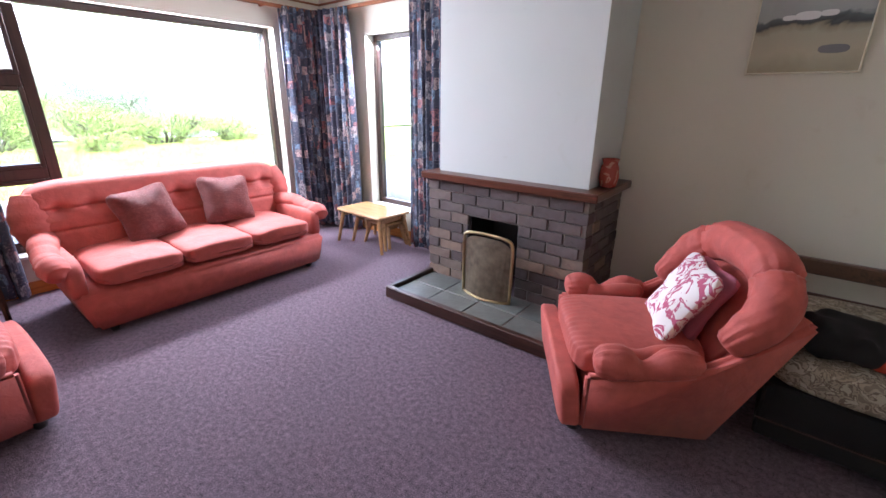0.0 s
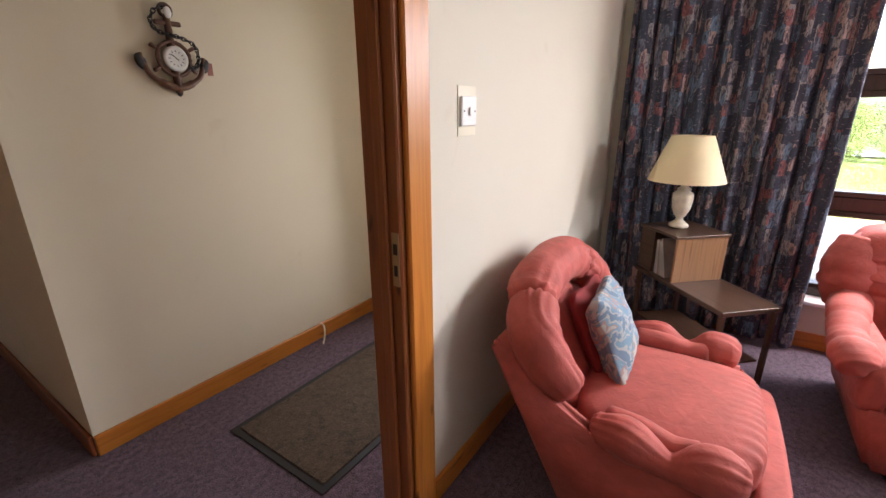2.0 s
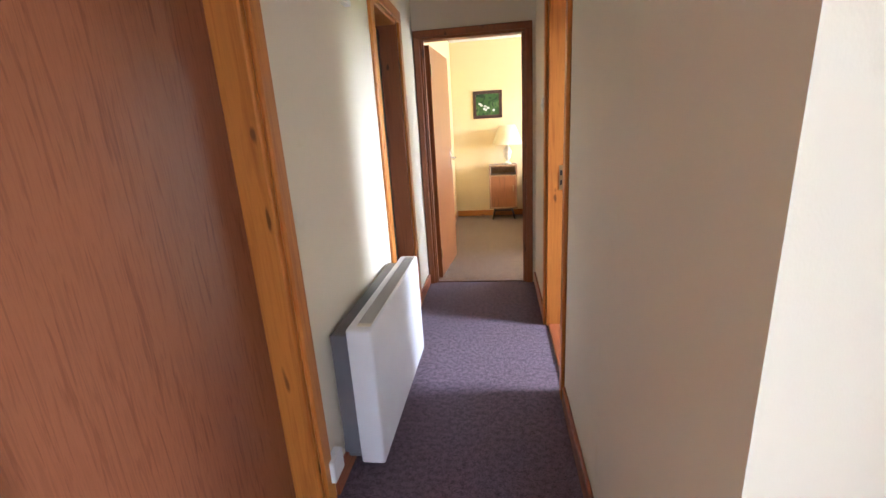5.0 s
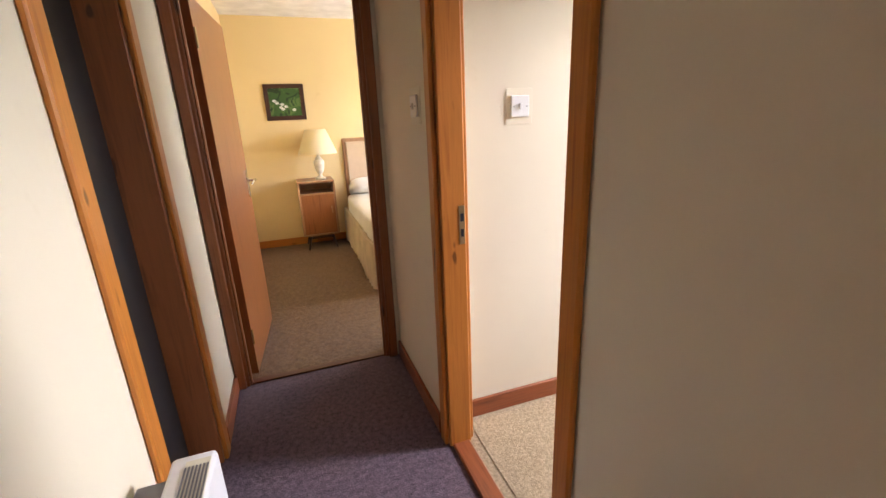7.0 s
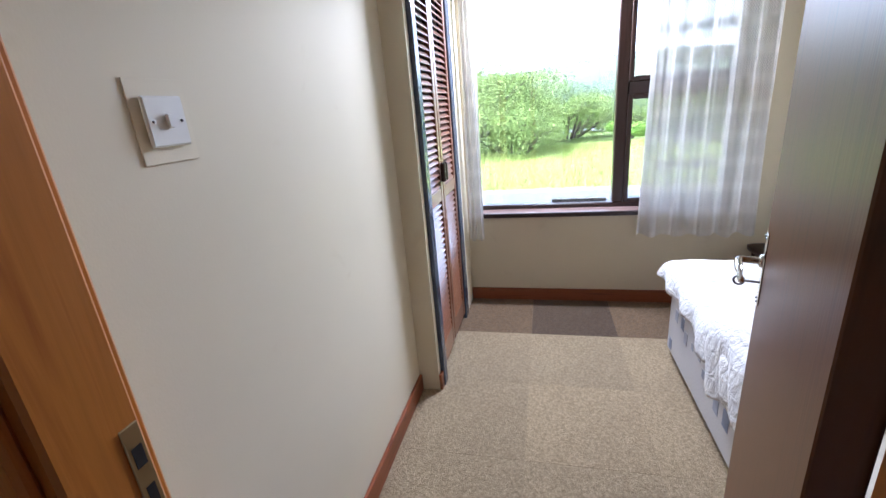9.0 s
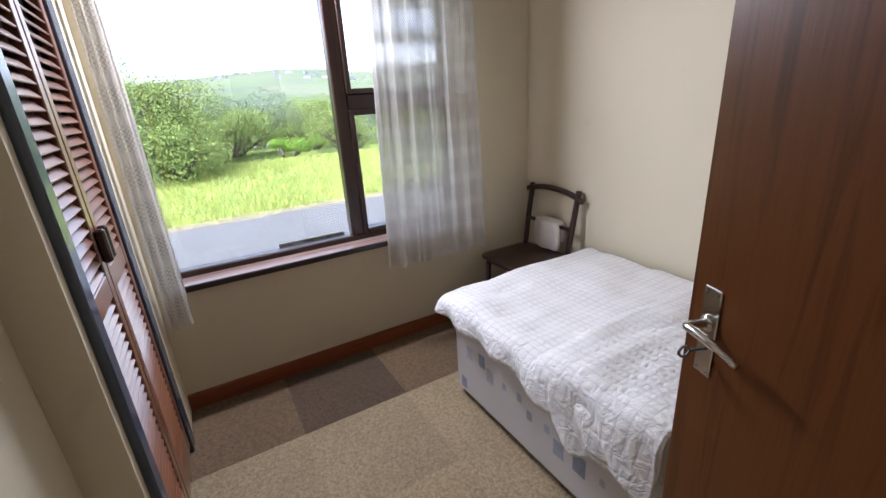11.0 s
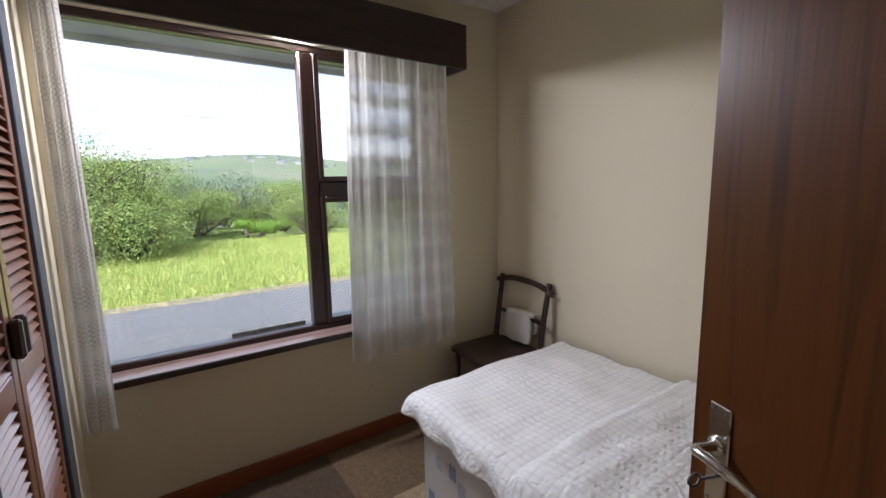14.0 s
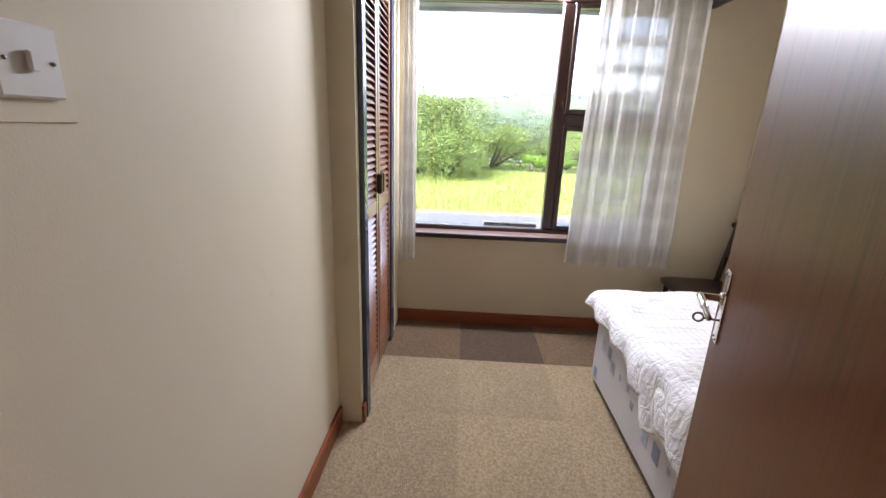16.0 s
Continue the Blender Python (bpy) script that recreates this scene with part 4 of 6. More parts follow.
def sofa(at):
    """Three seats, faces +y, 1.75 wide."""
    c = thing("sofa", "pink velour three-seat sofa with a buttoned back under the wide window", "sofa", at)
    W = 0.82
    bm = bmesh.new()
    box(bm, -W, W, -0.36, 0.4, 0.035, 0.262)
    for v in bm.verts:
        if v.co.z < 0.1:
            v.co.x *= 0.94
            v.co.y *= 0.97
    bmesh.ops.bevel(bm, geom=list(bm.edges), offset=0.025, segments=3, affect="EDGES")
    part("base", bm, VELVET, c, "", True)
    for k in (-1, 0, 1):
        bm = bmesh.new()
        blob(bm, (k * 0.47, 0.085, 0.343), (0.234, 0.325, 0.052), 7, 18, fn=lambda q: Vector((q.x, q.y, q.z + 0.022 * (1 - (q.x / 0.24) ** 2) * (q.z > 0) + 0.007 * noise.noise(q * 9) - 0.006 * (abs(q.z) < 0.01))))
        part("seat_cushion", bm, VELVET, c, "", True)

    def tuft(q):
        if q.y > 0:
            for bx_ in range(-4, 5):
                for bz in (0.085,):
                    d2 = ((q.x - bx_ * 0.165) / 0.05) ** 2 + ((q.z - bz + 0.02) / 0.04) ** 2
                    q.y -= 0.035 * math.exp(-d2)
            q.y += 0.02 * abs(math.sin(q.x / 0.165 * math.pi)) ** 0.6 * min(1, max(0, (q.z - 0.05) / 0.03)) * max(0.0, 1 - q.z / 0.24) - 0.014 * math.exp(-((q.z - 0.075) / 0.012) ** 2) - 0.012 * math.exp(-((q.z + 0.06) / 0.011) ** 2)
        return Vector((q.x * (1 + 0.04 * (q.z > 0)), q.y - 0.28 * q.z, q.z))

    bm = bmesh.new()
    blob(bm, (0, -0.32, 0.58), (0.8, 0.11, 0.24), 7, 84, fn=tuft)
    part("backrest", bm, VELVET, c, "buttoned velour backrest", True)
    for s in (-1, 1):
        roll(c, "back_wing", [(s * 0.8, -0.3, 0.44), (s * 0.83, -0.3, 0.58), (s * 0.8, -0.36, 0.74)], [0.085, 0.11, 0.08], 1.0, 0.1, 2)
        roll(c, "arm", [(s * 0.8, -0.26, 0.47), (s * 0.84, -0.05, 0.475), (s * 0.86, 0.12, 0.44), (s * 0.86, 0.26, 0.43), (s * 0.85, 0.33, 0.40)], [0.08, 0.075, 0.065, 0.08, 0.06], 0.85, 0.12, 3)
        bm = bmesh.new()
        blob(bm, (s * 0.79, 0.04, 0.34), (0.05, 0.3, 0.12), 5, 8)
        part("arm_side", bm, VELVET, c, "", True)
    for x in (-0.68, 0.68):
        for y in (-0.28, 0.33):
            bm = bmesh.new()
            lathe(bm, [(0.02, 0.0), (0.024, 0.012), (0.024, 0.04)], 12, (x, y, 0))
            part("castor", bm, BLACK, c, "black castor foot", True)
    return c


sofa(pose(-2.76, 1.5, 0, 0, 0, -90))
scatter_cushion("scatter_cushion", "dusky pink ruched chenille cushion on the sofa", pose(-2.79, 1.28, 0.395, 26, 8, -84), 0.385, 0.075, VELVET_DK, 0)
scatter_cushion("scatter_cushion", "dusky pink ruched chenille cushion leaning on the sofa back", pose(-2.8, 1.78, 0.4, 26, -4, -95), 0.385, 0.075, VELVET_DK, 0)
armchair(pose(-2.0, 0.035, 0, 0, 0, 2), "pink velour wing armchair with its back to the wall", "pink velour armchairs")
armchair(pose(0.15, 2.22, 0, 0, 0, 122), "pink velour wing armchair beside the hearth", "pink velour armchairs")
REDCUSH = m_plain("dark_red_cloth", (0.22, 0.02, 0.02), 0.85, vary=0.2)
MAUVE = m_plain("mauve_cloth", (0.32, 0.09, 0.13), 0.85, vary=0.2)
FLORAL = m_spots("pink_floral_cloth", (0.75, 0.7, 0.68), [(0.5, (0.45, 0.1, 0.17)), (0.56, (0.72, 0.68, 0.66)), (0.62, (0.4, 0.07, 0.12))], 11)
BLUECUSH = m_spots("blue_print_cloth", (0.13, 0.2, 0.27), [(0.42, (0.34, 0.36, 0.35)), (0.48, (0.16, 0.27, 0.35)), (0.56, (0.34, 0.23, 0.2)), (0.6, (0.4, 0.4, 0.36))], 12)
scatter_cushion("scatter_cushion", "blue and cream printed cushion standing on the armchair", pose(-2.05, -0.06, 0.36, 22, 0, 6), 0.345, 0.065, BLUECUSH)
scatter_cushion("scatter_cushion", "dark red cushion behind the blue printed one", pose(-2.08, -0.13, 0.36, 24, 0, 0), 0.33, 0.05, REDCUSH)
scatter_cushion("scatter_cushion", "mauve cushion behind the floral one", pose(0.29, 2.29, 0.37, 26, 0, 120), 0.33, 0.05, MAUVE)
scatter_cushion("scatter_cushion", "pink and white floral cushion on the armchair", pose(0.2, 2.24, 0.35, 30, 0, 112), 0.38, 0.065, FLORAL)


# ---- fireplace ----
fp = thing("fireplace", "low grey-purple brick fireplace with a timber mantel shelf and slate hearth", "fireplace")
FX0, FX1, FY, FH = -1.5, -0.29, 2.66, 0.79
part("core", boxes((FX0 + 0.01, -1.14, FY + 0.012, 3.25, 0.05, FH), (-0.74, FX1 - 0.01, FY + 0.012, 3.25, 0.05, FH), (-1.14, -0.74, FY + 0.012, 3.25, 0.56, FH), (-1.14, -0.74, 3.0, 3.25, 0.05, 0.56)), MORTAR, fp, "dark mortar joints")
part("firebox", boxes((-1.138, -1.128, FY + 0.03, 3.0, 0.06, 0.56), (-0.752, -0.742, FY + 0.03, 3.0, 0.06, 0.56), (-1.128, -0.752, 2.99, 3.0, 0.06, 0.56), (-1.128, -0.752, FY + 0.03, 2.99, 0.552, 0.56)), BLACK, fp, "sooty black fire opening")
part("mantel_shelf", boxes((FX0 - 0.04, FX1 + 0.05, FY - 0.045, 3.249, FH, FH + 0.05), b=0.006), DARKRED_X, fp, "red-brown varnished timber mantel shelf")
part("hearth_slab", boxes((FX0 + 0.04, 0.3, 2.22, FY + 0.012, 0.0, 0.052)), MORTAR, fp)
part("hearth_kerb", boxes((FX0 + 0.0, 0.34, 2.18, 2.22, 0.0, 0.085), b=0.006), DARKWOOD_X, fp, "dark red-brown timber hearth kerb")
part("hearth_kerb", boxes((FX0 + 0.0, FX0 + 0.04, 2.22, FY + 0.01, 0.0, 0.085), b=0.006), DARKWOOD_Y, fp)
built("chimney_breast", boxes((-1.46, -0.34, 2.74, 3.25, FH + 0.05, CZ)), CHIMNEY, "white papered chimney breast")

# vase, guard
bm = bmesh.new()
lathe(bm, [(0.035, 0), (0.05, 0.01), (0.058, 0.06), (0.052, 0.12), (0.042, 0.14), (0.05, 0.165), (0.05, 0.17), (0.042, 0.168), (0.034, 0.14), (0.03, 0.02)], 28)
VASE = m_spots("terracotta_glaze", (0.3, 0.05, 0.035), [(0.55, (0.45, 0.2, 0.14)), (0.62, (0.3, 0.05, 0.035))], 16, 0.2)
solo("vase", bm, VASE, "small glazed terracotta jug on the mantel shelf", "vase", True, pose(-0.285, 2.9, FH + 0.05))

guard = thing("fire_guard", "brass-framed mesh fire guard standing on the hearth", "fire guard", pose(-0.885, 2.53, 0.063))
MESH = m_plain("brass_mesh_cloth", (0.16, 0.13, 0.09), 0.5, 0.6, vary=0.3, scale=20)
bm = bmesh.new()
arch = [(-0.185, 0, 0.0), (-0.19, 0, 0.3), (-0.185, 0, 0.39), (-0.15, 0, 0.43), (0, 0, 0.44), (0.15, 0, 0.43), (0.185, 0, 0.39), (0.19, 0, 0.3), (0.185, 0, 0.0)]
tube(bm, smooth_path(arch, 5), 0.011, 8)
part("frame", bm, BRASS, guard, "", True)
bm = bmesh.new()
n = 12
for k in range(n):
    x0, x1 = -0.18 + 0.36 * k / n, -0.18 + 0.36 * (k + 1) / n
    y0, y1 = -0.05 * (1 - (x0 / 0.18) ** 2), -0.05 * (1 - (x1 / 0.18) ** 2)
    h0, h1 = 0.42 - 0.05 * abs(x0 / 0.18) ** 4, 0.42 - 0.05 * abs(x1 / 0.18) ** 4
    q = [bm.verts.new(v) for v in ((x0, y0, 0), (x1, y1, 0), (x1, y1 * 0.3, h1), (x0, y0 * 0.3, h0), (x0, y0 + 0.004, 0), (x1, y1 + 0.004, 0), (x1, y1 * 0.3 + 0.004, h1), (x0, y0 * 0.3 + 0.004, h0))]
    bm.faces.new(q[:4])
    bm.faces.new(q[:3:-1])
part("mesh_panel", bm, MESH, guard, "dull brass wire mesh")
bm = bmesh.new()
tube(bm, [(-0.185 + 0.37 * k / 10, -0.055 * (1 - ((k - 5) / 5) ** 2), 0.0) for k in range(11)], 0.009, 8)
part("foot_rail", bm, BRASS, guard, "", True)


# ---- living room furniture ----
def nest_table(at, w, d, h, label):
    t = thing("nest_table", label, "side table", at, "nest of tables")
    part("tabletop", boxes((-w / 2, w / 2, -d / 2, d / 2, h - 0.028, h), b=0.008), TABLEWOOD, t)
    for x in (-1, 1):
        for y in (-1, 1):
            bm = bmesh.new()
            tube(bm, [(x * (w / 2 + 0.01), y * (d / 2 - 0.01), 0.0), (x * (w / 2 - 0.05), y * (d / 2 - 0.045), h - 0.028)], [0.014, 0.022], 8)
            part("leg", bm, TABLEWOOD, t)
        part("rail", boxes((x * (w / 2 - 0.06) - 0.008, x * (w / 2 - 0.06) + 0.008, -d / 2 + 0.06, d / 2 - 0.06, h - 0.075, h - 0.028)), TABLEWOOD, t)
    return t


nest_table(pose(-2.46, 2.95, 0, 0, 0, -2), 0.62, 0.38, 0.34, "largest oiled pine nesting table with splayed legs under the narrow window")
nest_table(pose(-2.43, 3.0, 0, 0, 0, -2), 0.46, 0.3, 0.29, "middle oiled pine nesting table tucked under the largest")
nest_table(pose(-2.38, 3.03, 0, 0, 0, -2), 0.34, 0.24, 0.24, "smallest oiled pine nesting table tucked under the others")

cab = thing("telephone_table", "walnut-veneered step table holding magazines beside the curtain", "side table", pose(-3.11, -0.01, 0, 0, 0, -46))
part("seat_board", boxes((-0.16, 0.16, -0.16, 0.5, 0.405, 0.43), b=0.003), WALNUT_DK, cab)
part("side_panel", boxes((-0.15, 0.15, -0.16, -0.145, 0.43, 0.67), b=0.002), WALNUT_DK, cab)
part("side_panel", boxes((-0.15, 0.15, 0.125, 0.14, 0.43, 0.67), b=0.002), WALNUT, cab, "lighter walnut veneered panel")
part("top_board", boxes((-0.16, 0.16, -0.17, 0.145, 0.67, 0.685), b=0.002), WALNUT_DK, cab)
part("back_panel", boxes((-0.15, -0.14, -0.145, 0.125, 0.43, 0.67)), WALNUT_DK, cab)
part("front_panel", boxes((0.138, 0.15, -0.145, -0.04, 0.431, 0.669)), WALNUT_DK, cab)
part("lower_shelf", boxes((-0.13, 0.13, -0.13, 0.46, 0.12, 0.13)), WALNUT_DK, cab)
for x in (-0.14, 0.14):
    for y in (-0.14, 0.48):
        part("leg", boxes((x - 0.011, x + 0.011, y - 0.011, y + 0.011, 0, 0.405), b=0.002), WALNUT_DK, cab)
rnd = random.Random(4)
PAPER = m_random("magazine_paper", [(0.0, (0.5, 0.5, 0.48)), (0.4, (0.3, 0.2, 0.16)), (0.7, (0.55, 0.54, 0.5)), (1.0, (0.1, 0.12, 0.2))], 0.5, 30, 0.05)
for k in range(7):
    lean = 8 + 2 * k
    bm = boxes((-0.08, 0.12, -0.004, 0.004, 0, 0.205 + rnd.uniform(-0.02, 0.015)), b=0.001)
    solo("magazine", bm, PAPER, "thin magazine leaning in the step table", "magazine", at=cab.matrix_world @ pose(0.02, -0.02 + 0.014 * k, 0.4305, 2 + 2.2 * k, 0, 0), group="magazines")


def table_lamp(at, label, s=1.0, group=""):
    t = thing("table_lamp", label, "table lamp", at, group)
    bm = bmesh.new()
    lathe(bm, [(0.05, 0), (0.05, 0.012), (0.04, 0.02), (0.022, 0.035), (0.018, 0.05), (0.03, 0.065), (0.045, 0.1), (0.052, 0.15), (0.052, 0.18), (0.045, 0.19), (0.03, 0.2), (0.035, 0.21), (0.02, 0.222), (0.012, 0.25)], 28)
    part("base", bm, CERAMIC, t, "cream urn-shaped ceramic base", True)
    bm = bmesh.new()
    lathe(bm, [(0.012, 0.25), (0.013, 0.3)], 12)
    part("lamp_holder", bm, BRASS, t, "", True)
    bm = bmesh.new()
    lathe(bm, [(0.19, 0.255), (0.145, 0.375), (0.1, 0.49), (0.097, 0.49), (0.142, 0.375), (0.187, 0.255), (0.19, 0.255)], 36)
    bmesh.ops.remove_doubles(bm, verts=bm.verts, dist=0.0002)
    part("shade", bm, SHADE, t, "cream cloth shade", True)
    return t


table_lamp(pose(-3.13, -0.05, 0.69), "cream ceramic table lamp with tapered cloth shade on step table", 1.0, "table lamps")

# daybed by the back wall
BLACKCLOTH = m_plain("black_base_cloth", (0.005, 0.005, 0.006), 0.95)
THROW = m_spots("flecked_woven_throw", (0.2, 0.17, 0.13), [(0.42, (0.34, 0.3, 0.23)), (0.5, (0.16, 0.13, 0.1)), (0.56, (0.42, 0.38, 0.3))], 26, 0.95, detail=6)
db = thing("daybed", "dark wooden-framed daybed under the painting", "daybed", pose(1.2, 2.62, 0))
part("base", boxes((-0.55, 0.95, -0.46, 0.36, 0.06, 0.3), b=0.01), BLACKCLOTH, db, "black base")
part("base_trim", boxes((-0.552, 0.952, -0.466, -0.46, 0.14, 0.146)), DARKWOOD_X, db, "thin red-brown edge strip")
bm = bmesh.new()
blob(bm, (0.2, -0.05, 0.36), (0.76, 0.42, 0.07), 8, 16)
part("mattress", bm, THROW, db, "flecked beige and grey woven cover", True)
part("back_rail", boxes((-0.9, 0.95, 0.36, 0.4, 0.52, 0.6), b=0.008), WALNUT_DK, db, "red-brown wooden back rail")
part("back_rail", boxes((-0.9, 0.95, 0.37, 0.39, 0.34, 0.42), b=0.006), DARKWOOD_X, db)
for x in (-0.88, 0.9):
    part("post", boxes((x - 0.03, x + 0.03, 0.35, 0.41, 0, 0.6), b=0.006), DARKWOOD, db)
bm = bmesh.new()
blob(bm, (0, 0, 0.055), (0.2, 0.15, 0.06), 3, 10, fn=lambda q: q + Vector((0, 0, 0.03 * noise.noise(q * 12))))
solo("folded_bag", bm, BLACKCLOTH, "black cloth bag lying on the daybed", "bag", True, pose(0.83, 2.33, 0.432) @ Matrix.Diagonal((0.7, 0.8, 1.1, 1)))
bm = bmesh.new()
blob(bm, (0, 0, 0.03), (0.1, 0.05, 0.025), 3, 8, fn=lambda q: q + Vector((0, 0, 0.02 * noise.noise(q * 12))))
solo("red_cloth", bm, m_plain("red_cloth", (0.45, 0.05, 0.02), 0.8), "small red cloth beside the black bag", "cloth", True, pose(1.0, 2.3, 0.43) @ Matrix.Diagonal((1.0, 1.3, 1.2, 1)))


def picture(name, label, at, w, h, canvas, frame_mat, fw=0.02, mount=None, mw=0.0):
    p = thing(name, label, "picture", at)
    bm = boxes((-w / 2, w / 2, 0, 0.02, -h / 2, -h / 2 + fw), (-w / 2, w / 2, 0, 0.02, h / 2 - fw, h / 2), (-w / 2, -w / 2 + fw, 0, 0.02, -h / 2 + fw, h / 2 - fw), (w / 2 - fw, w / 2, 0, 0.02, -h / 2 + fw, h / 2 - fw), b=0.003)
    part("frame", bm, frame_mat, p)
    if mount:
        part("mount", boxes((-w / 2 + fw, w / 2 - fw, 0.008, 0.012, -h / 2 + fw, h / 2 - fw)), mount, p)
        part("canvas", boxes((-w / 2 + fw + mw, w / 2 - fw - mw, 0.009, 0.0145, -h / 2 + fw + mw, h / 2 - fw - mw)), canvas, p)
    else:
        part("canvas", boxes((-w / 2 + fw, w / 2 - fw, 0.006, 0.014, -h / 2 + fw, h / 2 - fw)), canvas, p)
    return p


BEACH, nt, b = tree("beach_painting", 0.8)
v = coords(nt)
sep = nt.nodes.new("ShaderNodeSeparateXYZ")
nt.links.new(v, sep.inputs[0])
hgt = maths(nt, "ADD", maths(nt, "ADD", maths(nt, "MULTIPLY", sep.outputs[2], 2.4), 0.5), maths(nt, "MULTIPLY", maths(nt, "SUBTRACT", noise_tex(nt, v, 9, 5, 0.8), 0.5), 0.22))
nt.links.new(ramp(nt, hgt, [(0.0, (0.3, 0.27, 0.18)), (0.3, (0.46, 0.42, 0.31)), (0.5, (0.42, 0.4, 0.3)), (0.57, (0.3, 0.27, 0.19)), (0.6, (0.07, 0.08, 0.08)), (0.66, (0.12, 0.14, 0.14)), (0.69, (0.36, 0.38, 0.36)), (1.0, (0.46, 0.48, 0.46))]), b.inputs["Base Color"])
bump(nt, b, noise_tex(nt, v, 120, 2), 0.3, 0.003)
beach = picture("painting", "unframed pale painting of boats on a beach", pose(0.48, 3.249, 1.66, 0, 0, 180), 0.46, 0.38, BEACH, PALE, 0.008)
for x, z, w, h_ in ((0.02, 0.075, 0.05, 0.02), (-0.06, 0.08, 0.035, 0.014), (0.09, 0.07, 0.03, 0.012), (-0.11, -0.08, 0.06, 0.02)):
    bm = bmesh.new()
    blob(bm, (x, 0.0155, z), (w, 0.0012, h_), 3, 3)
    part("painted_boat", bm, WHITE if z > 0 else GREY, beach, "painted white boat" if z > 0 else "painted grey dinghy")


# ---- hall and corridor ----
def wall_switch(at, label, surround=True, big=1.0, gangs=1, wide=0.065, back=None):
    s = thing("light_switch", label, "light switch", at)
    if surround:
        part("surround", boxes((-wide * big, wide * big, 0, 0.003, -0.07 * big, 0.07 * big), b=0.001), back or PALE, s, "cream plastic finger plate")
    part("plate", boxes((-0.042, 0.042, 0.003, 0.012, -0.042, 0.042), b=0.003), WHITE, s, "white plastic plate")
    for k in range(gangs):
        x = (k - (gangs - 1) / 2) * 0.022
        part("rocker", boxes((x - 0.006, x + 0.006, 0.012, 0.019, -0.012, 0.012), b=0.002), WHITE, s)
    for x in (-0.03, 0.03):
        bm = bmesh.new()
        bmesh.ops.create_icosphere(bm, subdivisions=1, radius=0.003, matrix=Matrix.Translation((x, 0.012, 0)))
        part("screw", bm, GREY, s)
    return s


wall_switch(pose(-1.622, -0.53, 1.305, 0, 0, 0), "grey-white light switch on a cream plate beside the doorway", wide=0.051)
wall_switch(pose(CORR_E, -1.385, 1.28, 0, 0, 90), "white light switch on a cream plate in the hall", gangs=2)
wall_switch(pose(-1.26, -4.155, 1.424, 0, 0, 0), "white light switch in the bedroom", wide=0.06, back=CREAM)
wall_switch(pose(CORR_W, -4.25, 1.44, 0, 0, -90), "white light switch on the corridor wall")
SILVERPRINT = m_spots("silvery_print", (0.3, 0.3, 0.22), [(0.5, (0.24, 0.24, 0.18)), (0.58, (0.17, 0.16, 0.12)), (0.61, (0.33, 0.33, 0.26))], 34, 0.5)
picture("small_picture", "small silvery floral print in a pale frame above the switch", pose(CORR_E - 0.001, -1.462, 1.49, 0, 0, 90), 0.18, 0.12, SILVERPRINT, PALE, 0.012)

# storage heater
h = thing("heater", "slim white enamelled convector heater with a grey back", "heater", pose(CORR_E, -3.05, 0))
part("back_box", boxes((-0.088, -0.02, -0.44, 0.42, 0.12, 0.632), b=0.004), GREY, h, "dark grey metal back")
bm = bmesh.new()
box(bm, -0.185, -0.088, -0.47, 0.44, 0.09, 0.662, 0.012, 2)
part("casing", bm, ENAMEL, h, "white enamelled casing", True)
part("vent_strip", boxes((-0.176, -0.125, -0.44, 0.41, 0.6615, 0.665)), PALE, h, "pale slotted top grille")
for k in range(7):
    x = -0.172 + 0.0075 * k
    part("grille_slot", boxes((x - 0.0018, x + 0.0018, -0.42, 0.39, 0.665, 0.6665)), GREY, h)
for y in (-0.36, 0.37):
    part("foot", boxes((-0.12, 0.0, y - 0.01, y + 0.01, 0.07, 0.12)), GREY, h)
sk = thing("socket", "white plastic socket box on the skirting", "socket", pose(CORR_E, -2.53, 0))
part("socket_box", boxes((-0.035, 0, -0.045, 0.045, 0.11, 0.2), b=0.004), WHITE, sk)
bm = boxes((-0.03, 0, -0.3, 0.3, -0.012, 0.012), b=0.003)
solo("wall_conduit", bm, WHITE, "white plastic conduit high on the corridor wall", "conduit", at=pose(CORR_E, -2.98, 1.87))

mat = thing("door_mat", "worn brown-grey door mat with a dark rubber edge", "door mat", pose(0, 0, 0))
part("mat_edge", boxes((-2.12, -1.22, -1.46, -0.87, 0.0, 0.006), b=0.002), BLACK, mat, "dark rubber edge")
part("mat_surface", boxes((-2.09, -1.25, -1.43, -0.9, 0.004, 0.012), b=0.002), m_carpet("mat_pile", (0.035, 0.022, 0.012), (0.12, 0.08, 0.045), 0.8), mat)

# anchor clock, flat in x and z; faces +y
an = thing("anchor_barometer", "carved dark wooden anchor with a chain and a round white dial", "wall ornament", pose(-1.41, -1.77, 1.405) @ Matrix.Scale(0.88, 4))
ANCH = m_wood("carved_anchor_wood", (0.05, 0.022, 0.014), (0.13, 0.06, 0.035), "x", 0.4)
bm = bmesh.new()
tube(bm, smooth_path([(-0.135, 0.02, 0.135), (-0.11, 0.02, 0.055), (-0.055, 0.02, 0.015), (0, 0.02, 0.0), (0.055, 0.02, 0.015), (0.11, 0.02, 0.055), (0.135, 0.02, 0.135)], 6), [0.009] * 4 + [0.012] * 7 + [0.017] * 15 + [0.012] * 7 + [0.009] * 4, 8)
part("arm", bm, ANCH, an, "", True)
bm = bmesh.new()
tube(bm, [(0.07 * math.cos(a), 0.028, 0.12 + 0.07 * math.sin(a)) for a in np.linspace(0, 2 * math.pi, 25)], 0.009, 8, caps=False)
part("wheel_rim", bm, ANCH, an, "", True)
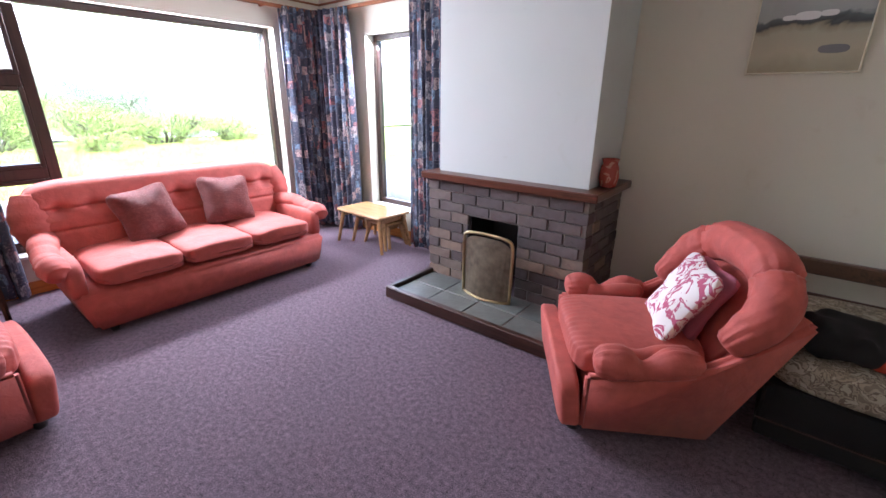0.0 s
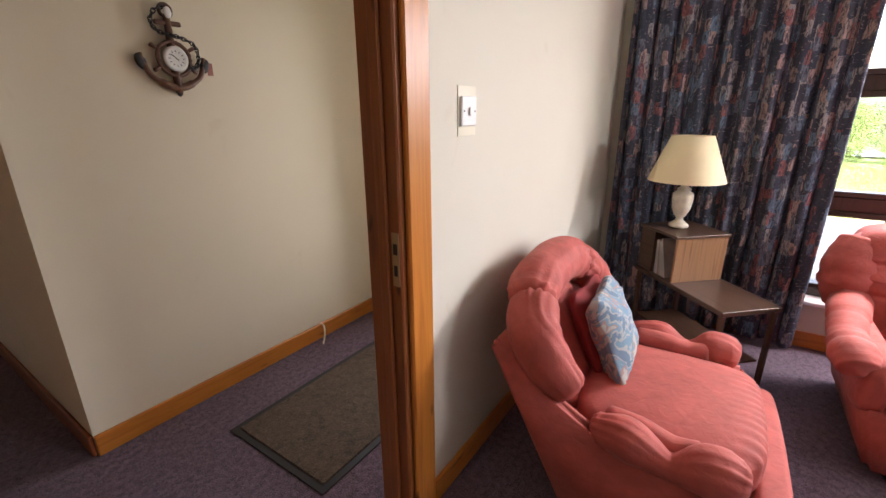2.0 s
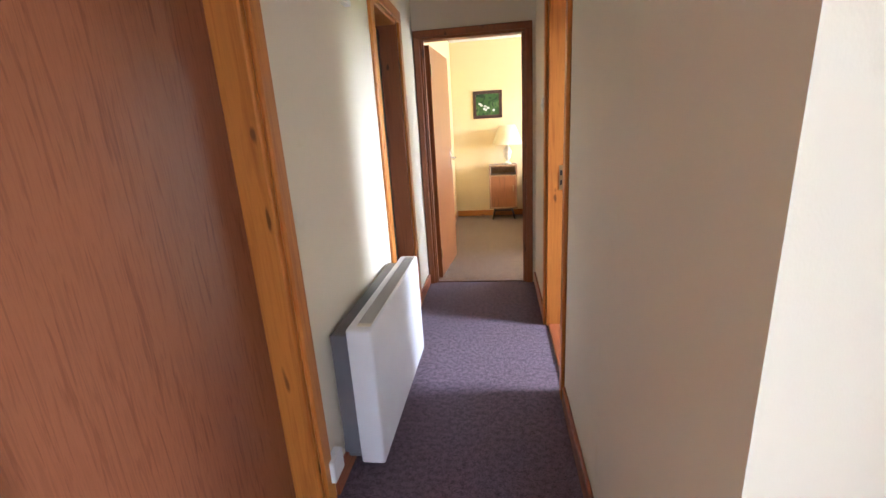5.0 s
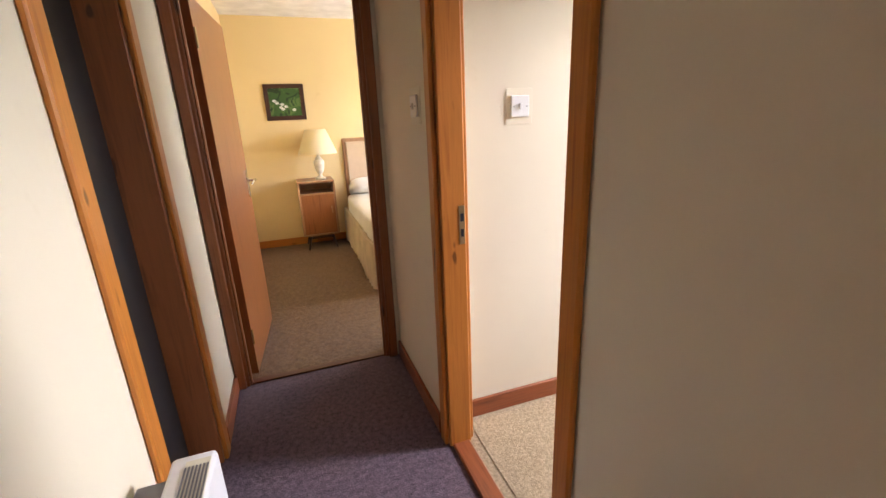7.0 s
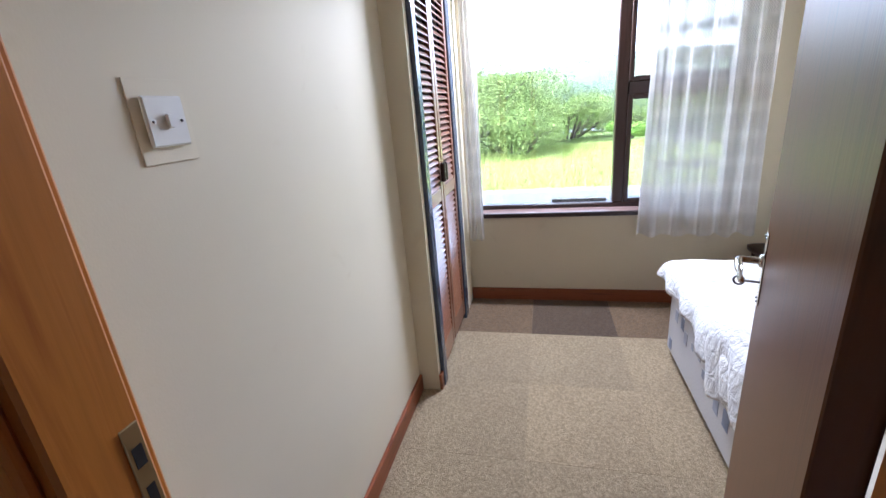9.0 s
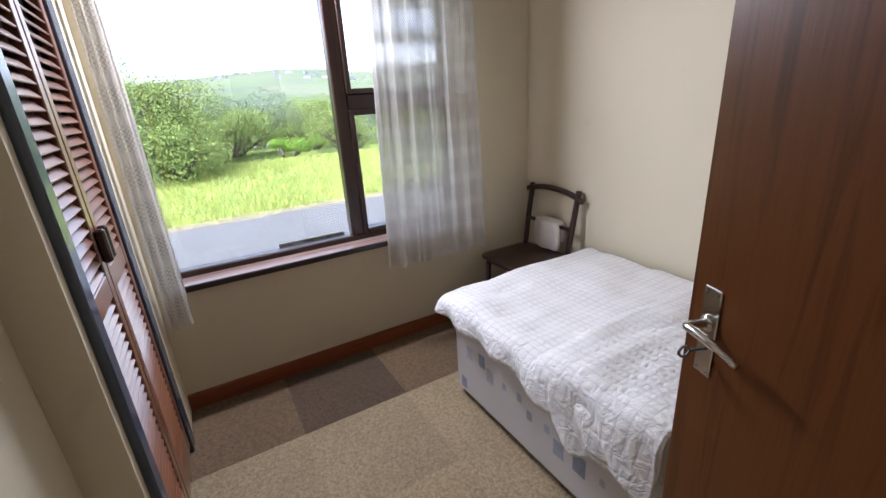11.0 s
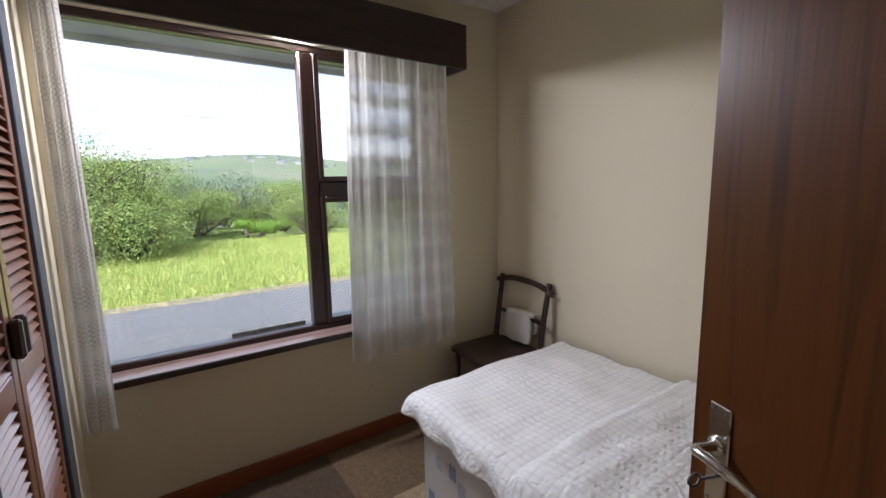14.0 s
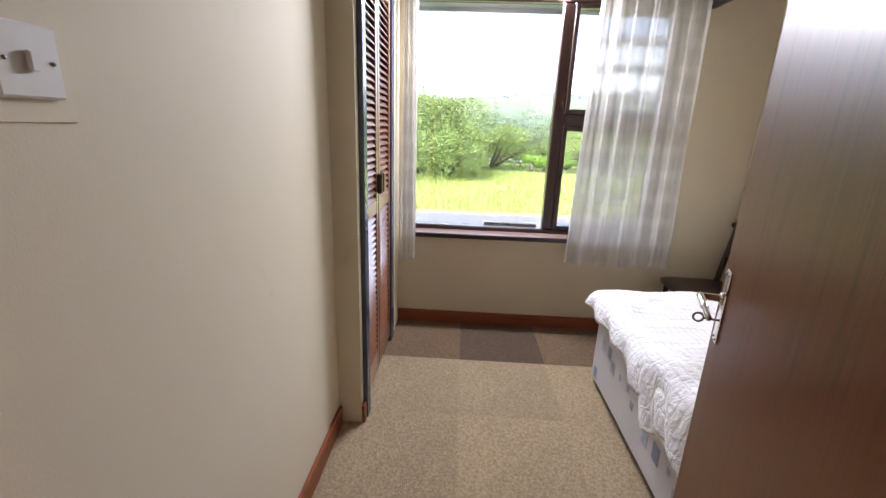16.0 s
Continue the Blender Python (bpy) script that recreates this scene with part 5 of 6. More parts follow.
for k in range(6):
    a = math.pi / 6 + k * math.pi / 3
    bm = bmesh.new()
    tube(bm, [(0.075 * math.cos(a), 0.028, 0.12 + 0.075 * math.sin(a)), (0.105 * math.cos(a), 0.028, 0.12 + 0.105 * math.sin(a))], [0.007, 0.01], 6)
    part("wheel_spoke", bm, ANCH, an, "", True)
bm = bmesh.new()
blob(bm, (0, 0.022, -0.018), (0.016, 0.008, 0.022), 1.6, 4)
part("tip", bm, BLACK, an, "", True)
bm = bmesh.new()
blob(bm, (0, 0.04, 0.305), (0.016, 0.008, 0.024), 2, 5)
part("upper_dial", bm, WHITE, an, "small oval white dial", True)
for s in (-1, 1):
    bm = bmesh.new()
    blob(bm, (s * 0.135, 0.02, 0.1), (0.022, 0.01, 0.035), 2, 4, m=Matrix.Rotation(s * 0.4, 3, "Y"))
    part("fluke", bm, BLACK, an, "", True)
bm = bmesh.new()
tube(bm, [(0, 0.02, -0.025), (0, 0.02, 0.1), (0, 0.02, 0.3)], [0.016, 0.02, 0.014], 8)
part("shank", bm, ANCH, an, "", True)
part("stock", boxes((-0.055, 0.055, 0.012, 0.03, 0.255, 0.275), b=0.004), ANCH, an)
bm = bmesh.new()
lathe(bm, [(0.052, 0), (0.052, 0.012), (0.045, 0.018), (0.04, 0.016), (0, 0.016)], 28)
for v in bm.verts:
    v.co = Vector((v.co.x, 0.032 + v.co.z, 0.12 + v.co.y))
dial = part("dial", bm, WHITE, an, "round white dial", True)
for a in range(12):
    bm = bmesh.new()
    box(bm, -0.0015, 0.0015, 0.0482, 0.049, 0.026, 0.034)
    for v in bm.verts:
        v.co = Matrix.Rotation(math.radians(30 * a), 3, "Y") @ v.co + Vector((0, 0, 0.12))
    part("dial_mark", bm, BLACK, dial)
bm = bmesh.new()
box(bm, -0.002, 0.002, 0.049, 0.05, -0.01, 0.025)
for v in bm.verts:
    v.co = Matrix.Rotation(0.9, 3, "Y") @ v.co + Vector((0, 0, 0.12))
part("dial_hand", bm, BLACK, dial)
bm = bmesh.new()
ring = [(0.026 * math.cos(a), 0.02, 0.315 + 0.026 * math.sin(a)) for a in np.linspace(0, 2 * math.pi, 17)]
tube(bm, ring, 0.007, 8, caps=False)
part("ring", bm, ANCH, an, "", True)
chain = smooth_path([(0.0, 0.03, 0.33), (0.05, 0.035, 0.31), (0.075, 0.035, 0.26), (0.05, 0.035, 0.225), (0, 0.04, 0.215), (-0.04, 0.04, 0.208), (-0.09, 0.04, 0.186), (-0.105, 0.035, 0.14), (-0.09, 0.035, 0.094), (-0.056, 0.04, 0.085)], 3)
for k, (p, q) in enumerate(zip(chain, chain[1:])):
    mid, d = (p + q) / 2, (q - p).normalized()
    bm = bmesh.new()
    nrm = Vector((0, 1, 0)) if k % 2 else d.cross(Vector((0, 1, 0)))
    other = d.cross(nrm)
    base = nrm.cross(d)
    tube(bm, [mid + d * 0.014 * math.cos(a) + base * 0.008 * math.sin(a) for a in np.linspace(0, 2 * math.pi, 9)], 0.0028, 5, caps=False)
    part("chain_link", bm, BLACK, an)
part("tag", boxes((-0.17, -0.145, 0.02, 0.025, 0.06, 0.115)), m_plain("faded_red_tag", (0.4, 0.16, 0.12), 0.7), an, "faded red tag")
bm = bmesh.new()
tube(bm, smooth_path([(0, 0, 0.1), (0.0, 0.025, 0.095), (0.01, 0.045, 0.07), (0.03, 0.06, 0.03), (0.05, 0.07, 0.006)], 4), 0.005, 6)
solo("cable_end", bm, PALE, "short cut cable end sticking out of the skirting", "cable", True, pose(-1.98, -1.754, 0))


# ---- bedroom ----
def louvre_door(x0, x1, label, handle):
    d = thing("wardrobe_door", label, "wardrobe door", pose(x0, -4.065, 0), "louvred wardrobe doors")
    w = x1 - x0
    part("stile", boxes((0.003, 0.045, -0.014, 0.014, 0.05, 2.03), b=0.003), LOUVRE, d)
    part("stile", boxes((w - 0.045, w - 0.003, -0.014, 0.014, 0.05, 2.03), b=0.003), LOUVRE, d)
    for z0, z1 in ((0.05, 0.17), (0.93, 1.0), (1.96, 2.03)):
        part("rail", boxes((0.045, w - 0.045, -0.013, 0.013, z0, z1), b=0.003), LOUVRE, d)
    bm = boxes((0.04, w - 0.04, -0.016, 0.016, -0.0028, 0.0028), b=0.0012)
    for v in bm.verts:
        v.co = Matrix.Rotation(radians(-48), 3, "X") @ v.co
    me = mesh_of("slat", bm, LOUVRE)
    for z0, z1 in ((0.17, 0.93), (1.0, 1.96)):
        n = int((z1 - z0) / 0.031)
        for k in range(n):
            o = new("slat", me)
            o.parent = d
            o.location = (0, 0, z0 + (k + 0.5) * (z1 - z0) / n)
    if handle:
        part("handle", boxes((handle - 0.012, handle + 0.012, 0.014, 0.04, 1.03, 1.13), b=0.006), DARKWOOD, d, "dark wooden pull handle")
    return d


louvre_door(-2.87, -2.53, "closed dark louvred wardrobe door beside the pier", 0.02)
louvre_door(-3.22, -2.875, "closed dark louvred wardrobe door beside the lace curtain", 0.32)
BLUEGREY = m_plain("blue_grey_paint", (0.06, 0.08, 0.12), 0.2)
wf = tagged(new("trim_wardrobe"), "blue-black painted wardrobe frame", "", "", "structure")
for it in ((-2.53, -2.47, -4.1, -4.028, 0, 2.06), (-3.32, -3.225, -4.1, -4.042, 0, 2.06), (-3.225, -2.53, -4.1, -4.042, 2.035, 2.06)):
    part("frame_post", boxes(it, b=0.003), BLUEGREY, wf)
wall("wall_above_wardrobe", "x", -3.32, -2.5, -4.15, -4.05, 2.06, CZ, CREAM)

# bed
bed = thing("single_bed", "single divan bed with white damask bedding against the wall", "bed", pose(-1.98, -2.36, 0))
DIVAN = m_spots("blue_patch_ticking", (0.66, 0.66, 0.68), [(0.9, (0.6, 0.6, 0.66))], 6, 0.8)
part("divan", boxes((-0.93, 0.95, -0.49, 0.49, 0.04, 0.4), b=0.015), DIVAN, bed, "pale ticking divan base with blue-grey squares")
PATCH = m_random("blue_grey_patch", [(0, (0.36, 0.42, 0.58)), (1, (0.56, 0.6, 0.7))], 0.85, 60, 0.05)
rnd = random.Random(9)
for k in range(22):
    x = -0.86 + 1.75 * ((k * 0.618) % 1)
    z = 0.1 + 0.24 * ((k * 0.37) % 1)
    s = rnd.uniform(0.015, 0.05)
    part("patch", boxes((x - s * 0.7, x + s * 0.7, -0.4915, -0.489, z - s, z + s)), PATCH, bed)
for x in (-0.85, 0.85):
    for y in (-0.42, 0.42):
        bm = bmesh.new()
        lathe(bm, [(0.02, 0), (0.02, 0.045)], 10, (x, y, 0))
        part("castor", bm, BLACK, bed)
bm = bmesh.new()
blob(bm, (0.02, 0, 0.44), (0.92, 0.48, 0.06), 9, 12)
part("mattress", bm, m_plain("cream_sheet", (0.66, 0.62, 0.54), 0.85), bed, "bare cream sheet over the mattress", True)
# quilt draped over the mattress, foot corner hanging
DAMASK, nt, b = tree("striped_damask", 0.8)
v = coords(nt)
dsep = nt.nodes.new("ShaderNodeSeparateXYZ")
nt.links.new(v, dsep.inputs[0])
cells = maths(nt, "MULTIPLY", maths(nt, "ABSOLUTE", maths(nt, "SINE", maths(nt, "MULTIPLY", dsep.outputs[0], 84.0))), maths(nt, "ABSOLUTE", maths(nt, "SINE", maths(nt, "MULTIPLY", dsep.outputs[1], 105.0))))
stripe = maths(nt, "SINE", maths(nt, "MULTIPLY", dsep.outputs[1], 35.0))
pat = maths(nt, "ADD", maths(nt, "POWER", cells, 0.5), maths(nt, "MULTIPLY", stripe, 0.14))
nt.links.new(ramp(nt, pat, [(0.3, (0.75, 0.75, 0.765)), (0.72, (0.86, 0.86, 0.86))]), b.inputs["Base Color"])
bump(nt, b, maths(nt, "ADD", maths(nt, "MULTIPLY", pat, 0.13), noise_tex(nt, v, 20, 4, 1.2)), 0.9, 0.012)


def quilt(x0, x1, y0, y1, top, drop_foot, drop_side, name, material, nx=70, ny=60, seed=0.0, rag=0.02, edge=0.05, crease=0.012, hang=1.0, dimples=0.0):
    """A cloth over the bed's top, hanging over the foot (-x) and the open side (-y)."""
    bm = bmesh.new()
    grid = []
    for i in range(nx + 1):
        row = []
        for j in range(ny + 1):
            u = x0 - drop_foot + (x1 - x0 + drop_foot) * i / nx
            hem = drop_side * (hang + (1 - hang) * (i / nx) ** 0.8) + 0.012 * math.sin(9 * i / nx + seed) + 0.003 * math.sin(31 * i / nx)
            w = y0 - hem + (y1 - y0 + hem) * j / ny
            ox, oy = max(0.0, x0 - u), max(0.0, y0 - w)
            o = math.hypot(ox, oy)
            x, y, z = max(u, x0), max(w, y0), top
            if o > 0:
                r = edge
                a = min(o / r, math.pi / 2)
                out = r * math.sin(a)
                down = r * (1 - math.cos(a)) + max(0.0, o - r * math.pi / 2)
                x -= out * ox / o
                y -= out * oy / o
                flare = 0.12 * down + 0.012 * math.sin(u * 26 + w * 17 + seed) * min(1, down / 0.08)
                x -= flare * ox / o
                y -= flare * oy / o
                z = top - down
            n = noise.noise(Vector((u * 4 + seed, w * 4, 0.3))) * crease * 1.5 + noise.noise(Vector((u * 11, w * 5 + seed, 1.3))) * crease
            n += dimples * max(0.0, math.sin(u * 150) * math.sin(w * 135 + 2 * round(u * 150 / math.pi)))  + 0.004 * max(0.0, noise.noise(Vector((u * 9 + w * 5, w * 22 - u * 7, 3.1 + seed))))
            row.append(bm.verts.new((x, y + 0.3 * n, z + n)))
        grid.append(row)
    for a, b_ in zip(grid, grid[1:]):
        for j in range(ny):
            bm.faces.new((a[j], b_[j], b_[j + 1], a[j + 1])).smooth = True
    me = bpy.data.meshes.new(name)
    bm.to_mesh(me)
    bm.free()
    me.materials.append(material)
    ob = new(name, me)
    ob.matrix_world = pose(-1.98, -2.36, 0)
    so = ob.modifiers.new("solid", "SOLIDIFY")
    so.thickness, so.offset = 0.022, 1
    return ob


q = quilt(-0.96, 0.1, -0.47, 0.48, 0.525, 0.1, 0.17, "quilt", DAMASK, 96, 80, hang=0.45)
tagged(q, "white striped damask quilt with its foot corner hanging", "quilt")
q = quilt(-0.27, 0.16, -0.48, 0.48, 0.565, 0.035, 0.22, "folded_quilt", DAMASK, 90, 120, seed=4.0, crease=0.016, edge=0.04, dimples=0.004)
tagged(q, "white damask quilt folded back over the bed", "quilt")

# chair in the corner, faces -y
chair = thing("wooden_chair", "old dark stained wooden chair in the corner", "chair", pose(-3.27, -2.06, 0))
def rod(name, pts, r, parent, mat=DARKWOOD, seg=8, label=""):
    bm = bmesh.new()
    tube(bm, pts, r, seg)
    return part(name, bm, mat, parent, label, True)
for s in (-1, 1):
    rod("back_post", smooth_path([(s * 0.19, 0.12, 0), (s * 0.19, 0.13, 0.43), (s * 0.2, 0.2, 0.86)], 5), 0.017, chair)
    rod("leg", [(s * 0.2, -0.2, 0), (s * 0.19, -0.18, 0.43)], 0.017, chair)
    rod("stretcher", [(s * 0.195, -0.19, 0.18), (s * 0.19, 0.12, 0.18)], 0.011, chair)
rod("stretcher", [(-0.195, -0.19, 0.24), (0.195, -0.19, 0.24)], 0.011, chair)
bm = bmesh.new()
blob(bm, (0, -0.03, 0.44), (0.23, 0.21, 0.014), 8, 8)
part("seat", bm, DARKWOOD, chair, "", True)
rod("top_rail", smooth_path([(-0.235, 0.19, 0.82), (-0.1, 0.205, 0.845), (0.1, 0.205, 0.835), (0.235, 0.19, 0.8)], 4), [0.018] * 13, chair)
rod("mid_rail", [(-0.2, 0.165, 0.63), (0.2, 0.165, 0.62)], 0.013, chair)
bm = bmesh.new()
TOWEL = m_plain("white_towelling", (0.76, 0.73, 0.7), 0.95, vary=0.05, grain=0.9)
for s, z0 in ((-1, 0.47), (1, 0.52)):
    g = len(bm.verts)
    blob(bm, (0.0, 0.165 + s * 0.025, (z0 + 0.65) / 2), (0.115, 0.013, (0.66 - z0) / 2), 5, 8, fn=lambda q: q + Vector((0, 0.006 * math.sin(q.x * 50), 0)))
blob(bm, (0, 0.165, 0.645), (0.115, 0.036, 0.016), 3, 6)
towel = new("towel", mesh_of("towel", bm, TOWEL, True))
towel.matrix_world = pose(-3.27, -2.06, 0)
tagged(towel, "white towel hung over the chair's middle rail", "towel")

# ---- far bedroom ----
ns = thing("bedside_cabinet", "light teak bedside cabinet on splayed tapered legs", "bedside cabinet", pose(-0.61, -7.65, 0))
for nm, it in (("top_board", (-0.2, 0.2, -0.185, 0.185, 0.77, 0.79)), ("bottom_board", (-0.2, 0.2, -0.185, 0.185, 0.17, 0.19)), ("side_panel", (-0.2, -0.18, -0.185, 0.185, 0.19, 0.77)), ("side_panel", (0.18, 0.2, -0.185, 0.185, 0.19, 0.77)), ("back_panel", (-0.18, 0.18, -0.185, -0.17, 0.19, 0.77)), ("shelf", (-0.18, 0.18, -0.17, 0.18, 0.64, 0.655))):
    part(nm, boxes(it, b=0.002), TEAK, ns)
dd = part("cabinet_door", boxes((-0.178, 0.178, 0.165, 0.183, 0.192, 0.638), b=0.002), VENEER2, ns, "brown veneered cabinet door")
part("door_handle", boxes((-0.15, -0.135, 0.183, 0.2, 0.42, 0.5), b=0.004), TEAK, dd)
for x in (-1, 1):
    for y in (-1, 1):
        rod("leg", [(x * 0.16, y * 0.15, 0.0), (x * 0.12, y * 0.11, 0.17)], [0.009, 0.015], ns)
part("stretcher_bar", boxes((-0.13, 0.13, 0.1, 0.115, 0.12, 0.17)), DARKWOOD_X, ns)
table_lamp(pose(-0.68, -7.64, 0.79) @ Matrix.Scale(1.12, 4), "cream ceramic lamp with a pale cloth shade on the bedside cabinet", 1.0, "table lamps")
DAISY = m_spots("daisy_painting", (0.015, 0.04, 0.012), [(0.42, (0.04, 0.1, 0.02)), (0.56, (0.09, 0.16, 0.04)), (0.63, (0.02, 0.05, 0.015))], 9)
dp = picture("daisy_picture", "small painting of white daisies in a dark wooden frame", pose(-0.41, -7.849, 1.64, 0, 0, 0), 0.42, 0.38, DAISY, DARKWOOD_X, 0.045)
rnd = random.Random(2)
for k in range(7):
    x, z = rnd.uniform(-0.1, 0.12), rnd.uniform(-0.09, 0.02)
    fl = part("painted_flower", bmesh.new(), WHITE, dp, "white painted daisy")
    bm = bmesh.new()
    for a in range(8):
        c, s = math.cos(a * 0.785), math.sin(a * 0.785)
        vs = [bm.verts.new((x + p * c - r * s, 0.0155, z + (p * s + r * c) * 0.7)) for p, r in ((0.004, -0.002), (0.018, -0.006), (0.023, 0), (0.018, 0.006), (0.004, 0.002))]
        bm.faces.new(vs)
    bm.to_mesh(fl.data)
    bm.free()

db2 = thing("double_bed", "made bed with a cream frilled valance and padded headboard", "bed", pose(-1.62, -6.9, 0))
part("divan", boxes((-0.7, 0.66, -0.9, 0.98, 0.05, 0.35), b=0.02), WHITE, db2)
HEADCLOTH = m_plain("beige_headboard_cloth", (0.55, 0.42, 0.28), 0.8, vary=0.06)
hb = part("headboard", boxes((-0.7, 0.64, -0.945, -0.92, 0.3, 1.22), b=0.01), TEAK, db2, "light wood framed headboard")
part("headboard_panel", boxes((-0.66, 0.6, -0.92, -0.905, 0.4, 1.18), b=0.008), HEADCLOTH, hb, "beige padded panel")
bm = bmesh.new()
blob(bm, (-0.02, 0.04, 0.46), (0.7, 0.92, 0.14), 9, 14, fn=lambda q: q + Vector((0, 0, 0.012 * noise.noise(q * 5))))
part("mattress", bm, BEDLINEN, db2, "", True)
VAL = m_plain("cream_valance_cloth", (0.62, 0.53, 0.38), 0.85, vary=0.1)
curtain("valance", "cream frilled valance round the bed", [(-0.93, -7.75), (-0.93, -6.9), (-0.93, -5.93), (-1.2, -5.9), (-2.3, -5.9)], 0.02, 0.42, VAL, 0.022, 42, 1.5, 21)
for nm, cx, cz in (("pillow", 0.3, 0.66),):
    bm = bmesh.new()
    blob(bm, (0, 0, 0), (0.32, 0.2, 0.08), 4, 10)
    solo("pillow", bm, BEDLINEN, "plump white pillow against the headboard", "pillow", True, pose(-1.3, -7.55, 0.67, 25, 0, 0))


# ---- outdoors ----
GZ = -0.35
GRASS, nt, b = tree("rough_grass", 0.9)
v = coords(nt)
t = maths(nt, "ADD", maths(nt, "MULTIPLY", noise_tex(nt, v, 0.35, 4), 0.55), maths(nt, "MULTIPLY", noise_tex(nt, v, 9, 5, 0.4, 0.7), 0.45))
near = ramp(nt, t, [(0.36, (0.13, 0.19, 0.035)), (0.5, (0.24, 0.32, 0.07)), (0.62, (0.33, 0.38, 0.1)), (0.72, (0.38, 0.33, 0.15))])
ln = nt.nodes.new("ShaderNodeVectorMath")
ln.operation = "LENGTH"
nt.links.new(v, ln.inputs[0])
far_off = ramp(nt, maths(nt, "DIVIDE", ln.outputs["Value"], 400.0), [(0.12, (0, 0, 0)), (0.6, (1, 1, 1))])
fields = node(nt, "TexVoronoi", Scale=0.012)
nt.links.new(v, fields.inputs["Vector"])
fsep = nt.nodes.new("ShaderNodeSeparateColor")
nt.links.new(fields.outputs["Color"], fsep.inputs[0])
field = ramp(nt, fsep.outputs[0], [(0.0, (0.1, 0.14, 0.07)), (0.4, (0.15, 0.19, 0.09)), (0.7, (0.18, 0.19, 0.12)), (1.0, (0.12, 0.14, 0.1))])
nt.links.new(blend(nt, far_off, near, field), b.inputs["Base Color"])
bump(nt, b, noise_tex(nt, v, 25, 4), 1.0, 0.08)
SEA = m_plain("grey_sea", (0.2, 0.24, 0.27), 0.3)

bm = bmesh.new()
# the land: level by the house, falling to the west, then rising to far hills
rings = []
radii = [0, 5, 8, 11, 15, 20, 28, 40, 60, 90, 140, 220, 350, 550, 800, 1100, 1500, 2200]
seg = 96


def land(r, a):
    x, y = r * math.cos(a), r * math.sin(a)
    west = max(0.0, -math.cos(a))
    h = GZ
    if r > 14:
        h -= (0.05 * (r - 14) if r < 120 else 5.3) * (0.35 + 0.65 * west)
    if r > 250:
        f = min(1, (r - 250) / 850)
        h += f * (76 + 30 * noise.noise(Vector((math.cos(a) * 3, math.sin(a) * 3, 1.0))) + 10 * noise.noise(Vector((x / 260, y / 260, 0))))
    if r > 18:
        h += 0.6 * noise.noise(Vector((x / 25, y / 25, 2)))
    return Vector((x - 3, y - 1, h))


for r in radii[1:]:
    rings.append([bm.verts.new(land(r, 2 * math.pi * k / seg)) for k in range(seg)])
bm.faces.new(rings[0])
for a, c in zip(rings, rings[1:]):
    for k in range(seg):
        bm.faces.new((a[k], c[k], c[(k + 1) % seg], a[(k + 1) % seg]))
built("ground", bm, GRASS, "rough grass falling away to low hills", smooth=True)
built("driveway", boxes((-9.2, XO, -12, 9, GZ, GZ + 0.03), (XO, 12, 3.45, 9, GZ, GZ + 0.029)), TARMAC, "grey gravelled tarmac drive along the house")
VERGE = m_carpet("dry_verge", (0.1, 0.085, 0.04), (0.36, 0.3, 0.17), 0.12)
bm = bmesh.new()
rnd = random.Random(17)
edge = []
for k in range(421):
    y = -12 + 0.05 * k
    wob = 0.09 * noise.noise(Vector((y * 1.1, 0, 0))) + 0.07 * noise.noise(Vector((y * 5, 3, 0))) + rnd.uniform(-0.03, 0.03)
    edge.append((bm.verts.new((-9.62, y, GZ + 0.002)), bm.verts.new((-9.3, y, GZ + 0.06 + rnd.uniform(-0.01, 0.015))), bm.verts.new((-9.12 + wob, y, GZ + 0.032))))
for a, c in zip(edge, edge[1:]):
    for j in range(2):
        bm.faces.new((a[j], a[j + 1], c[j + 1], c[j]))
built("verge", bm, VERGE, "dry straw-coloured ragged grass edge along the drive")
LEAF_A = m_leaf("bush_leaves", (0.07, 0.12, 0.025), (0.34, 0.42, 0.11))
LEAF_B = m_leaf("grey_green_leaves", (0.08, 0.11, 0.075), (0.25, 0.3, 0.2))
LEAF_C = m_leaf("fern_green_leaves", (0.1, 0.22, 0.02), (0.28, 0.42, 0.06))
BARK = m_plain("bark", (0.09, 0.07, 0.055), 0.9, vary=0.3, grain=0.6)


def leaves(n, shape, size, seed, droop=0.3):
    """n leaf quads round the lumps of a shape, as one joined mesh."""
    rnd = random.Random(seed)
    verts, faces = [], []
    size *= 0.36
    for _ in range(int(n * 4.4)):
        cx, cy, cz, rx, ry, rz = shape[rnd.randrange(len(shape))]
        d = Vector((rnd.gauss(0, 1), rnd.gauss(0, 1), rnd.gauss(0, 1))).normalized()
        if d.z < -0.75:
            d.z *= -0.5
        r = rnd.uniform(0.72, 1.06)
        p = Vector((cx + d.x * rx * r, cy + d.y * ry * r, cz + d.z * rz * r))
        a = Vector((rnd.uniform(-1, 1), rnd.uniform(-1, 1), rnd.uniform(-0.7, 0.4))).normalized()
        side = a.cross(d + Vector((rnd.uniform(-0.5, 0.5), rnd.uniform(-0.5, 0.5), 0.4))).normalized()
        s = size * rnd.uniform(0.6, 1.4)
        k = len(verts)
        verts += [p, p + a * s * 0.5 + side * s * 0.28, p + a * s, p + a * s * 0.5 - side * s * 0.28]
        faces.append((k, k + 1, k + 2, k + 3))
    me = bpy.data.meshes.new("leaves")
    me.from_pydata([tuple(q) for q in verts], [], faces)
    return me


